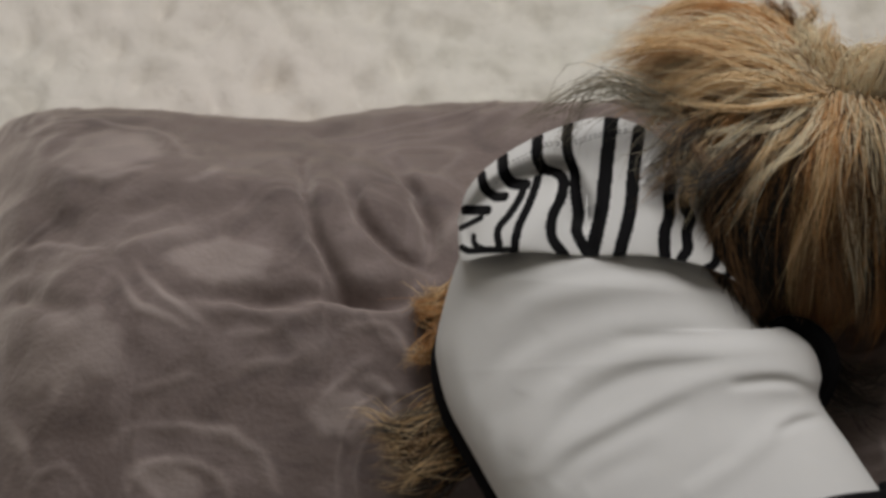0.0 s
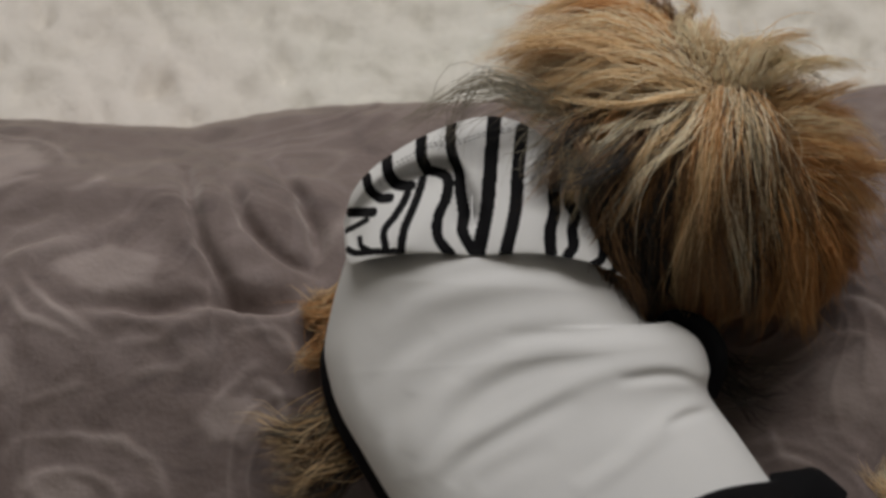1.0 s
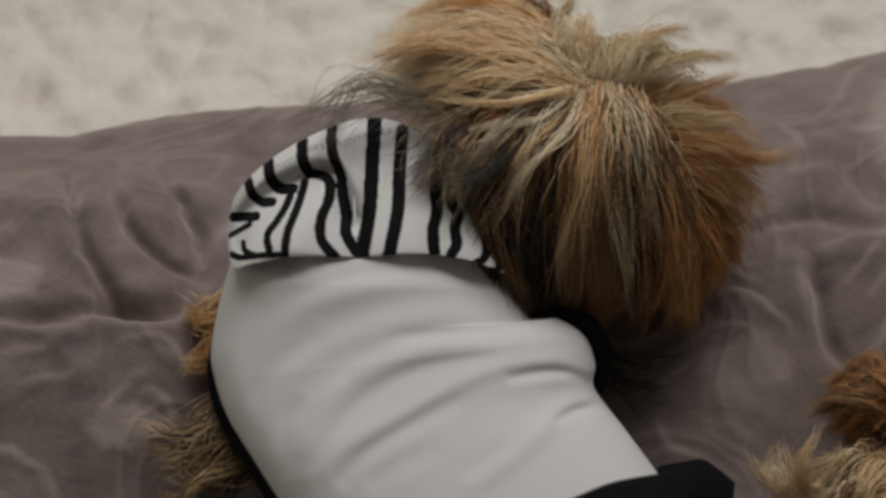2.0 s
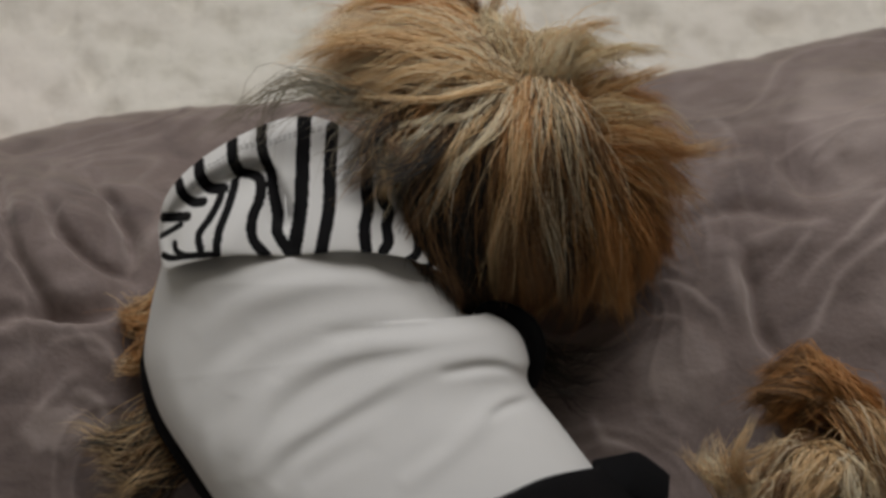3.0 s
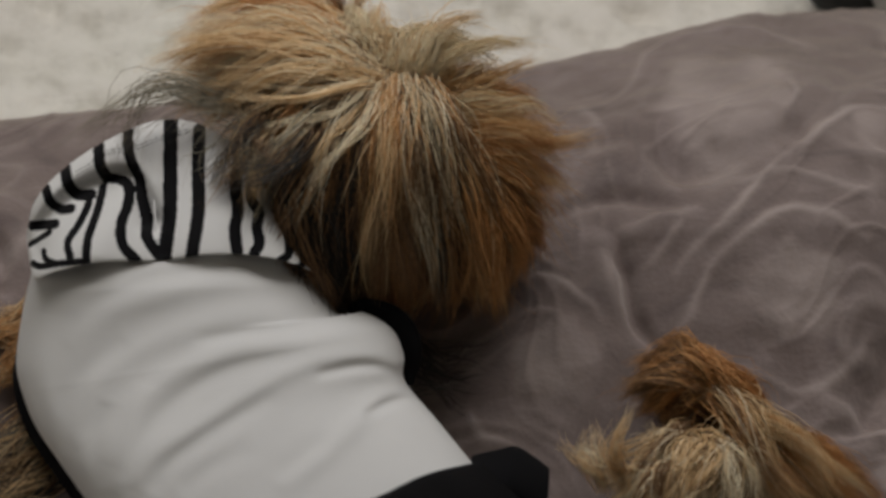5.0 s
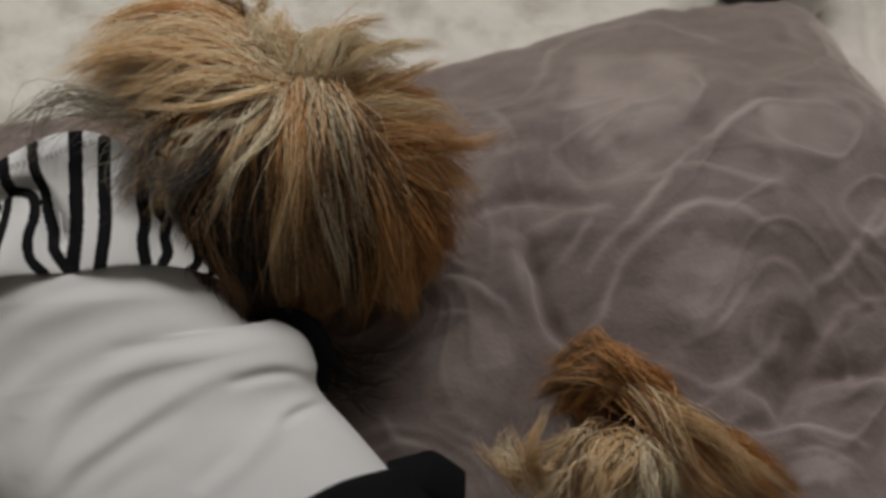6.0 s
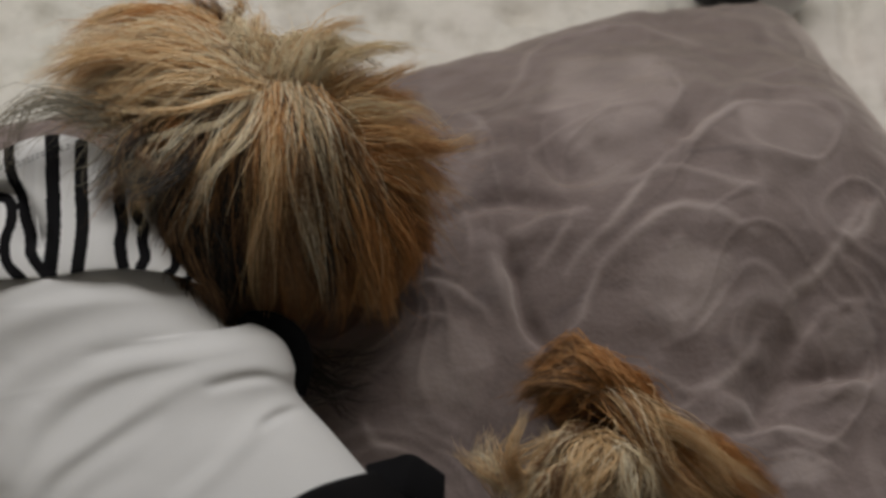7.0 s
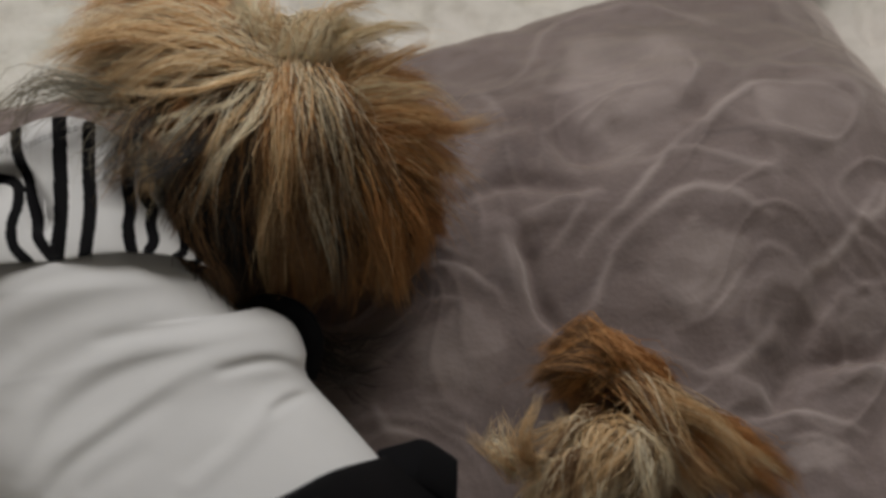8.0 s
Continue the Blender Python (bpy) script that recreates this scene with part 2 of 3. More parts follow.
    # soft hollows
    for pts in ([(-0.2792, 0.0669), (-0.2594, 0.0148), (-0.2408, -0.0097), (-0.2222, -0.0272)],
                [(-0.3108, -0.0079), (-0.3012, -0.0001), (-0.2898, 0.0037)],
                [(-0.2854, -0.0106), (-0.2774, -0.0038), (-0.265, 0.0034)],
                [(-0.3901, 0.0512), (-0.3597, 0.0127), (-0.3409, -0.0093)],
                [(0.0982, 0.0605), (0.1133, 0.0844), (0.1313, 0.0864)],
                [(0.146, 0.081), (0.1535, 0.0702), (0.1656, 0.0659)],
                [(0.1758, 0.0943), (0.1958, 0.128), (0.2064, 0.1472)],
                [(0.1656, 0.0659), (0.1814, 0.0624), (0.2069, 0.0758), (0.228, 0.0939), (0.2576, 0.1444)],
                [(0.2649, -0.0392), (0.2849, -0.0282), (0.3014, -0.0262)]):
        line(pts, -0.0032, 0.008)
    # broad ridges beside the seams, their lit edge put into the colour
    for pts in ([(-0.2676, -0.0591), (-0.2417, -0.0549), (-0.2132, -0.0496), (-0.1879, -0.0401), (-0.169, -0.0312)],
                [(-0.3117, -0.0343), (-0.2954, -0.0245), (-0.2776, -0.0172)],
                [(-0.1681, 0.0093), (-0.1585, 0.0194), (-0.1474, 0.0389)],
                [(0.1192, 0.019), (0.1223, -0.0005), (0.1265, -0.0195)],
                [(0.1269, 0.0229), (0.1434, 0.0288), (0.1624, 0.0309)],
                [(0.172, 0.0861), (0.1807, 0.1023), (0.193, 0.1225)],
                [(0.2359, 0.0641), (0.2601, 0.0589), (0.2778, 0.0541)],
                [(0.269, -0.0496), (0.2852, -0.0482), (0.3009, -0.0476)]):
        line(pts, 0.0034, 0.0058, 0.6)
    # raised rims of the embossed medallions
    for pts in ([(-0.3149, -0.0411), (-0.2967, -0.0611), (-0.2708, -0.0713)],
                [(-0.3014, -0.0376), (-0.2836, -0.0568), (-0.26, -0.0688)],
                [(-0.2504, -0.0692), (-0.2324, -0.0625), (-0.2203, -0.0515)],
                [(-0.2425, -0.0812), (-0.2277, -0.0747), (-0.2151, -0.0668)],
                [(-0.2038, -0.0614), (-0.1878, -0.049), (-0.1757, -0.0495), (-0.1682, -0.0598)],
                [(-0.2073, -0.0857), (-0.1983, -0.0754), (-0.1851, -0.0665)],
                [(-0.2975, -0.1216), (-0.2719, -0.11), (-0.2474, -0.1068), (-0.2313, -0.1132), (-0.2211, -0.1268)],
                [(-0.2866, -0.1383), (-0.2704, -0.1263), (-0.2587, -0.1223), (-0.2453, -0.1236), (-0.2385, -0.1323)],
                [(-0.3669, 0.0814), (-0.3353, 0.0702), (-0.3085, 0.065), (-0.2856, 0.0357)],
                [(-0.3584, 0.033), (-0.3295, 0.0186), (-0.3058, 0.0255)],
                [(-0.376, -0.0084), (-0.3476, -0.0177), (-0.3166, -0.0305)],
                [(-0.2861, 0.0104), (-0.2727, 0.0199), (-0.2722, 0.0384)],
                [(-0.3538, -0.1068), (-0.3396, -0.1202), (-0.3303, -0.1392)],
                [(-0.1879, -0.0738), (-0.1744, -0.075), (-0.1696, -0.0894)],
                [(-0.2894, -0.1009), (-0.2775, -0.0934), (-0.2656, -0.0856)],
                [(0.1523, 0.0005), (0.1665, 0.0133), (0.1784, 0.0235), (0.1933, 0.0458), (0.2205, 0.0743), (0.2456, 0.0958)]):
        line(pts, 0.0012, 0.0024, 0.85)
    # and those of the other side
    for pts in ([(0.1534, -0.0232), (0.1675, -0.003), (0.1849, 0.0165), (0.2029, 0.0279), (0.2245, 0.0281), (0.2425, 0.0167)],
                [(0.1799, 0.047), (0.2044, 0.0494), (0.2256, 0.045), (0.2482, 0.0386)],
                [(0.1839, -0.0436), (0.1974, -0.0478), (0.2105, -0.0513), (0.2245, -0.0473), (0.245, -0.0241)],
                [(0.2498, -0.026), (0.2618, -0.0058), (0.2749, 0.0075), (0.2996, 0.0374)],
                [(0.2633, -0.0271), (0.2726, -0.0141), (0.2875, -0.0074), (0.3051, -0.0072)],
                [(0.2238, -0.0735), (0.2429, -0.0721), (0.2643, -0.0728), (0.2799, -0.0773)],
                [(0.2356, -0.0884), (0.2578, -0.0836), (0.2781, -0.0928)],
                [(0.1355, 0.1351), (0.1568, 0.1863), (0.1871, 0.1999), (0.2156, 0.1931), (0.2331, 0.1715)],
                [(0.0757, 0.0054), (0.0916, 0.0043), (0.1043, -0.0081), (0.1194, -0.0232)],
                [(0.0769, -0.0137), (0.0906, -0.0157), (0.0974, -0.0266)],
                [(0.2048, 0.0537), (0.2232, 0.0741), (0.2475, 0.0935), (0.2696, 0.0918), (0.2914, 0.0855)],
                [(0.1393, 0.0057), (0.1491, 0.0148), (0.1566, 0.0257)],
                [(0.0538, -0.0631), (0.0612, -0.0733), (0.0739, -0.08)],
                [(0.2083, 0.1393), (0.2158, 0.1086), (0.2075, 0.0828)],
                [(0.112, 0.1282), (0.1189, 0.1066), (0.1173, 0.0821)],
                [(0.2863, 0.02), (0.2986, 0.0289), (0.3128, 0.0582)]):
        line(pts, 0.0012, 0.0024, 0.85)
    # embossed plates inside the rims
    plate((-0.3303, 0.0415), (0.025, 0.021), 0.0009)
    plate((-0.2613, -0.032), (0.023, 0.013), 0.0009)
    plate((-0.3243, -0.0854), (0.025, 0.019), 0.0009)
    plate((-0.1935, -0.0888), (0.019, 0.010), 0.0009)
    plate((-0.2679, -0.1332), (0.018, 0.008), 0.0009)
    plate((0.2092, -0.0071), (0.023, 0.019), 0.0009)
    plate((0.183, 0.112), (0.030, 0.056), 0.0009)
    plate((0.2675, 0.0744), (0.026, 0.024), 0.0009)
    plate((0.0941, -0.0404), (0.021, 0.020), 0.0009)
    plate((0.2858, -0.0199), (0.012, 0.009), 0.0009)
    plate((0.2561, -0.0937), (0.016, 0.008), 0.0009)
    return z, nap_highlight


def cushion_bed():
    nu, nv = 500, 420
    verts, lift = [], []
    ct, st = math.cos(BED_T), math.sin(BED_T)
    # the far edge wanders a little along its length
    run = [-0.37, -0.265, -0.2, -0.15, -0.1, 0, 0.14, 0.2, 0.26, 0.31, 0.37]
    sag = [0.024, 0, -0.011, 0.005, 0, -0.005, -0.02, -0.009, 0, 0.0, 0.004]
    for i in range(nu):
        for j in range(nv):
            u, v = 2 * i / (nu - 1) - 1, 2 * j / (nv - 1) - 1
            m = max(abs(u), abs(v))
            k = (abs(u) ** 26 + abs(v) ** 26) ** (1 / 26) or 1.0
            s = 1 + ((m / k if m else 1.0) - 1) * m
            a, b = u * s * BED_A, v * s * BED_B
            if v > 0:
                b += m ** 3 * v * np.interp(a, run, sag)
            verts.append((BED_C.x + a * ct - b * st, BED_C.y + a * st + b * ct))
            e = min(1.0, (1 - m) / 0.16)
            lift.append(math.sqrt(max(0.0, 1 - (1 - e) ** 2)))
    q, lift = np.array(verts), np.array(lift)
    rel, nap_highlight = bed_height(q)
    z = 0.004 + 0.056 * lift + rel * np.clip(lift * 1.3 - 0.1, 0, 1)
    z += np.array([0.0030 * wobble((x, y, 0), 22) + 0.0014 * wobble((x, y, 0), 70, 3) for x, y in q]) * lift
    # the cover falls away towards the near side
    drop = np.clip(0.02 - q[:, 1], 0, None)
    z -= 0.072 * (1 - np.exp(-drop * 4.46)) * np.clip(lift * 1.2, 0, 1)
    # the quilting stands up in a long roll behind the middle, pressed flat where the form lies
    across = -(q[:, 0] - BED_C.x) * st + (q[:, 1] - BED_C.y) * ct
    laid = np.exp(-(away(q, [(-0.07, 0.01), (-0.04, 0.03), (0.01, 0.03), (0.07, 0.02)]) / 0.05) ** 2)
    z += 0.029 * np.exp(-((across - 0.135) / 0.078) ** 2) * (1 - 0.85 * laid) * np.clip(lift, 0, 1)
    # crumpled nap: fine broken wrinkles
    crumple = np.array([max(0.0, 1 - 5 * abs(wobble((x, y, 0.4 * wobble((x, y, 0), 14)), 13, 5))) for x, y in q])
    part_of = np.array([max(0.0, min(1.0, 0.5 + 2.2 * wobble((x, y, 0), 9, 8))) for x, y in q])
    z += 0.0014 * crumple * part_of * lift
    nap_highlight = np.maximum(nap_highlight, 0.25 * crumple ** 2 * part_of)
    # pressed down where the dressed form lies
    press = np.exp(-(away(q, [(-0.0835, -0.0101), (-0.0564, -0.0735), (-0.0177, -0.1359)]) / 0.075) ** 2)
    z -= 0.02 * press * lift
    top = np.column_stack([q, np.maximum(z, 0.003)])
    ob = mesh_ob("cushion_bed", top, grid_faces(nu, nv), VELVET)
    att = ob.data.attributes.new("nap_highlight", "FLOAT", "POINT")
    att.data.foreach_set("value", nap_highlight.astype(np.float32))
    return tagged(ob, "thick grey-mauve velvet cushion bed with embossed medallions and stitched tufts", "pet bed")


cushion_bed()


# ---------------------------------------------------------------- white hooded top
def pouch(left, right, bulge, back, nu, nv, n_round=0.62):
    """A stuffed shape between two edge lines, swelling up towards the front and a little behind. bulge: (along, depth)."""
    nl, nr = bez(left, nu), bez(right, nu)
    nu = min(len(nl), len(nr))
    bb = np.array(bulge)
    toward = np.array((0.0, -SLOPE[1], SLOPE[0]))
    verts = []
    for i in range(nu):
        d = np.interp(i / (nu - 1), bb[:, 0], bb[:, 1])
        for j in range(nv):
            a = 2 * math.pi * j / nv
            t, k = 0.5 - 0.5 * math.cos(a), math.sin(a)
            k = math.copysign(abs(k) ** n_round, k)
            verts.append(nl[i] * (1 - t) + nr[i] * t + toward * (k * (d if k > 0 else back * d)))
    return np.array(verts), grid_faces(nu, nv, True), toward, nu


def shirt_folds(v):
    q = on_slope(v)
    z = np.zeros(len(v))

    def line(pts, h, w):
        d, run = away(q, pts, along=True)
        z[:] += 0.68 * h * np.exp(-(d / w) ** 2) * np.sqrt(np.clip(np.sin(math.pi * run), 0, 1))

    line([(0.0178, 0.0374), (0.0026, 0.0357), (-0.0197, 0.0309), (-0.0539, 0.0261), (-0.0802, 0.0139), (-0.0964, -0.0022), (-0.1037, -0.0225)], 0.003, 0.005)
    line([(0.0209, 0.0246), (-0.0045, 0.0239), (-0.0217, 0.0201), (-0.0432, 0.0096), (-0.0667, -0.0051), (-0.0842, -0.0168), (-0.0944, -0.0313)], 0.0034, 0.0048)
    line([(0.0265, 0.0062), (0.0134, 0.0052), (-0.0023, -0.0080), (-0.0199, -0.0223), (-0.0315, -0.0313)], 0.0036, 0.005)
    line([(-0.0131, 0.0544), (-0.0458, 0.0574), (-0.0751, 0.0530), (-0.1044, 0.0422), (-0.1265, 0.0267)], 0.0022, 0.006)
    line([(-0.0078, 0.0444), (-0.0352, 0.0427), (-0.0644, 0.0372), (-0.0934, 0.0255), (-0.1147, 0.0078), (-0.1236, -0.0143)], 0.002, 0.006)
    line([(-0.0875, 0.0113), (-0.0937, -0.0056), (-0.1018, -0.0342)], 0.0018, 0.005)
    line([(-0.1356, 0.0411), (-0.1390, 0.0211), (-0.1326, 0.0020), (-0.1182, -0.0163)], 0.0016, 0.0055)
    line([(-0.0166, 0.0158), (0.0006, 0.0193), (0.0132, 0.0182), (0.0241, 0.0124)], -0.0055, 0.0026)
    line([(0.0049, -0.0023), (0.0135, 0.0023), (0.0210, 0.0041), (0.0284, 0.0054)], -0.007, 0.0026)
    line([(-0.0038, 0.0407), (-0.0224, 0.0365), (-0.0445, 0.0341), (-0.0690, 0.0306)], -0.0034, 0.0034)
    line([(-0.0194, 0.0249), (-0.0486, 0.0195), (-0.0724, 0.0074), (-0.0884, -0.0100), (-0.0983, -0.0292)], -0.0024, 0.0042)
    line([(-0.0334, 0.0074), (-0.0569, -0.0062), (-0.0778, -0.0212), (-0.0845, -0.0331)], -0.0026, 0.0042)
    line([(-0.0420, -0.0133), (-0.0608, -0.0229), (-0.0723, -0.0326)], -0.002, 0.005)
    line([(-0.0987, 0.0302), (-0.1155, 0.0174), (-0.1245, 0.0001), (-0.1256, -0.0194)], -0.0018, 0.005)
    line([(-0.1056, 0.0035), (-0.1108, -0.0111), (-0.1083, -0.0324)], -0.0018, 0.0045)
    line([(-0.0083, -0.0104), (-0.0201, -0.0174), (-0.0317, -0.0267)], -0.0022, 0.004)
    line([(-0.0236, 0.0578), (-0.0558, 0.0609), (-0.0902, 0.0563), (-0.1198, 0.0442)], -0.0016, 0.004)
    return z


def hooded_top():
    root = tagged(new("hooded_top"), "white jersey hooded top with black trim and a black-striped hood", "clothing")
    left = [(-0.1451, -0.0202, 0.1074), (-0.148, -0.0364, 0.1042), (-0.1508, -0.0505, 0.0958), (-0.1522, -0.0708, 0.088), (-0.1489, -0.0866, 0.0852), (-0.1410, -0.1083, 0.0834), (-0.1266, -0.1349, 0.0835), (-0.1073, -0.1652, 0.0794), (-0.0881, -0.1935, 0.0777)]
    right = [(-0.0248, -0.0104, 0.1033), (-0.0175, -0.0228, 0.0969), (-0.0061, -0.0415, 0.0909), (0.0051, -0.0405, 0.0919), (0.0179, -0.049, 0.0899), (0.0231, -0.0647, 0.0873), (0.0235, -0.08, 0.0851), (0.0383, -0.1065, 0.0853), (0.0541, -0.1339, 0.0846)]
    v, f, toward, nu = pouch(left, right, [(0, 0.084), (0.15, 0.088), (0.5, 0.087), (0.8, 0.081), (1, 0.076)], 0.75, 200, 200)
    up = (np.arange(len(v)) % 200) < 100
    v = v + toward * (shirt_folds(v) * up)[:, None]
    mesh_ob("body", v, f, WHITE, root, "white jersey body with soft folds")

    # cuff of the short sleeve
    v, f = tube([(-0.0021, -0.0603, 0.1073), (0.0050, -0.0583, 0.1096), (0.0155, -0.0607, 0.1069), (0.0235, -0.0663, 0.1005), (0.0266, -0.0731, 0.0929), (0.0252, -0.0814, 0.0835)],
                [(0, 0.0016, 0.004), (0.25, 0.0036, 0.006), (0.5, 0.0060, 0.008), (0.75, 0.0052, 0.008), (1, 0.0022, 0.004)], None, 50, 20)
    mesh_ob("cuff", v, f, BLACK, root, "black ribbed cuff")

    # wide hem at the rear with its flap, and the trim along the flank
    lo = [(-0.088, -0.2072, 0.0924), (-0.03, -0.2443, 0.1561), (0.0068, -0.2319, 0.1625), (0.0305, -0.1966, 0.142), (0.0554, -0.1511, 0.1044)]
    hi = [(-0.0817, -0.2164, 0.0669), (-0.0156, -0.2502, 0.1343), (0.031, -0.2262, 0.1312), (0.0559, -0.1916, 0.11), (0.0801, -0.1538, 0.0772)]
    v, f, toward, nu = pouch(lo, hi, [(0, 0.01), (0.5, 0.012), (1, 0.008)], 1.0, 60, 40)
    mesh_ob("hem", v, f, BLACK, root, "wide black rear hem")
    v, f, toward, nu = pouch([(0.0538, -0.1237, 0.0811), (0.0651, -0.1219, 0.083), (0.0731, -0.1224, 0.0855), (0.0814, -0.1284, 0.0848), (0.0876, -0.1345, 0.084)],
                             [(0.0472, -0.1469, 0.085), (0.0573, -0.1484, 0.0833), (0.0674, -0.1499, 0.0816), (0.0776, -0.153, 0.0781), (0.0857, -0.1562, 0.0745)], [(0, 0.006), (0.5, 0.01), (1, 0.005)], 1.0, 40, 30)
    mesh_ob("hem_flap", v, f, BLACK, root, "loose black corner of the hem")
    v, f = tube([(-0.1539, -0.0672, 0.0845), (-0.1509, -0.0850, 0.0855), (-0.1427, -0.1086, 0.0829), (-0.1286, -0.1349, 0.0835), (-0.1099, -0.1644, 0.0803)], [(0, 0.0008, 0.003), (0.15, 0.0026, 0.004), (0.4, 0.0044, 0.005), (1, 0.0052, 0.006)], None, 40, 16)
    mesh_ob("trim", v, f, BLACK, root, "narrow black binding")

    # hood, folded back into a pouch
    nu, nv = 360, 200
    top = bez([(-0.1492, -0.0375, 0.1331), (-0.1453, -0.0309, 0.148), (-0.1337, -0.0175, 0.1557), (-0.1141, -0.0005, 0.1597), (-0.0915, 0.0135, 0.1604), (-0.0719, 0.0125, 0.1593), (-0.0517, -0.0002, 0.1526), (-0.0353, -0.0187, 0.1392), (-0.0199, -0.0421, 0.1203)], nu)
    low = bez([(-0.1449, -0.0675, 0.1445), (-0.1412, -0.0838, 0.1501), (-0.1304, -0.0893, 0.1591), (-0.1104, -0.0879, 0.1637), (-0.0857, -0.0844, 0.1615), (-0.0609, -0.081, 0.1624), (-0.041, -0.0771, 0.1577), (-0.0285, -0.0729, 0.1504), (-0.018, -0.0622, 0.1353)], nu)
    nu = min(len(top), len(low))
    toward = np.array((0.0, -SLOPE[1], SLOPE[0]))
    verts = []
    for i in range(nu):
        u = i / (nu - 1)
        full = math.sin(math.pi * min(1, max(0, u * 0.94 + 0.03))) ** 0.6
        for j in range(nv):
            s = 2 * j / nv
            front = s <= 1
            t = s if front else 2 - s
            p = low[i] * (1 - t) + top[i] * t
            b = math.sin(math.pi * t) ** 0.7 if 0 < t < 1 else 0
            verts.append(p + toward * (b * full * (0.010 if front else -0.012)))
    v = np.array(verts)
    q = on_slope(v)
    z = np.zeros(len(v))
    for pts, h, w in (([(-0.1453, 0.0748), (-0.1305, 0.0913), (-0.1116, 0.1013), (-0.0988, 0.1004), (-0.0906, 0.0827)], -0.014, 0.0046),
                      ([(-0.137, 0.0955), (-0.117, 0.1114), (-0.0943, 0.1209)], 0.004, 0.007),
                      ([(-0.1383, 0.0674), (-0.1248, 0.0816), (-0.112, 0.0948)], -0.005, 0.006),
                      ([(-0.0917, 0.1188), (-0.0885, 0.0904), (-0.0855, 0.0689)], -0.003, 0.004),
                      ([(-0.1144, 0.0693), (-0.1066, 0.0848), (-0.0993, 0.0964)], 0.003, 0.008),
                      ([(-0.0503, 0.1018), (-0.047, 0.0839), (-0.0488, 0.0699)], -0.003, 0.007)):
        z += h * np.exp(-(away(q, pts) / w) ** 2)
    front = (np.arange(len(v)) % nv) < nv / 2
    v = v + toward * (z * front)[:, None]
    faces = grid_faces(nu, nv, True)
    mid = on_slope(np.array([v[list(k)].mean(0) for k in faces]))
    black = np.zeros(len(faces), bool)
    for pts, w in (([(-0.1458, 0.0800), (-0.1416, 0.0803), (-0.1336, 0.0808)], 0.0023),
                   ([(-0.1461, 0.0716), (-0.1418, 0.0737), (-0.1359, 0.0771)], 0.0015),
                   ([(-0.1394, 0.0966), (-0.1365, 0.0903), (-0.1315, 0.0875), (-0.1270, 0.0878)], 0.0023),
                   ([(-0.1312, 0.1058), (-0.1288, 0.0984), (-0.1250, 0.0944), (-0.1185, 0.0941)], 0.0027),
                   ([(-0.1186, 0.0945), (-0.1194, 0.0880), (-0.1227, 0.0800), (-0.1266, 0.0727), (-0.1247, 0.0660)], 0.0018),
                   ([(-0.1167, 0.1165), (-0.1148, 0.1069), (-0.1121, 0.1020)], 0.0027),
                   ([(-0.1136, 0.0976), (-0.1137, 0.0908), (-0.1152, 0.0829), (-0.1174, 0.0737), (-0.1173, 0.0641)], 0.0020),
                   ([(-0.1126, 0.1020), (-0.1054, 0.1010), (-0.1015, 0.0979), (-0.1008, 0.0898), (-0.1031, 0.0805), (-0.1018, 0.0715), (-0.0954, 0.0645)], 0.0023),
                   ([(-0.1040, 0.1237), (-0.1018, 0.1113), (-0.0974, 0.1021), (-0.0953, 0.0928), (-0.0926, 0.0836), (-0.0918, 0.0757), (-0.0878, 0.0694), (-0.0838, 0.0648)], 0.0025),
                   ([(-0.0847, 0.1287), (-0.0832, 0.1064), (-0.0822, 0.0864), (-0.0838, 0.0648)], 0.0033),
                   ([(-0.0714, 0.1248), (-0.0705, 0.1041), (-0.0694, 0.0868), (-0.0715, 0.0666)], 0.0030),
                   ([(-0.0517, 0.1204), (-0.0537, 0.1007), (-0.0521, 0.0873), (-0.0531, 0.0794), (-0.0517, 0.0688)], 0.0027),
                   ([(-0.0446, 0.1126), (-0.0466, 0.0942), (-0.0430, 0.0870), (-0.0435, 0.0797), (-0.0421, 0.0732), (-0.0442, 0.0684)], 0.0025),
                   ([(-0.0342, 0.0854), (-0.0298, 0.0762), (-0.0293, 0.0684), (-0.0331, 0.0648)], 0.0020),
                   ([(-0.0228, 0.0699), (-0.0233, 0.0633), (-0.0261, 0.0623)], 0.0015),
                   ([(-0.1426, 0.0632), (-0.1383, 0.0620), (-0.1299, 0.0633), (-0.1179, 0.0645)], 0.0015),
                   ([(-0.1378, 0.0688), (-0.1364, 0.0653), (-0.1310, 0.0633)], 0.0013)):
        black |= away(mid, pts) < w
    mesh_ob("hood", v, faces, [WHITE, BLACK], root, "hood with uneven black and white stripes", index=black.astype(int))
    # two dashed rows of stitching along the brim, and the seam down the middle
    for row in ([(-0.1332, -0.0370, 0.1598), (-0.1277, -0.0298, 0.1639), (-0.1189, -0.0232, 0.1660), (-0.1128, -0.0158, 0.1663), (-0.0996, -0.0134, 0.1676), (-0.0889, -0.0038, 0.1652), (-0.0760, 0.0045, 0.1629)],
                [(-0.1324, -0.0366, 0.1572), (-0.1265, -0.0316, 0.1638), (-0.1179, -0.0254, 0.1661), (-0.1118, -0.0186, 0.1670), (-0.0989, -0.0157, 0.1676), (-0.0888, -0.0062, 0.1653), (-0.0758, 0.0015, 0.1635)]):
        path = bez(row, 120)
        sv, sf = [], []
        for k in range(0, len(path) - 3, 4):
            w, g = tube([path[k], path[k + 1], path[k + 2]], [(0, 0.0002, 0.0002), (1, 0.0002, 0.0002)], None, 4, 5)
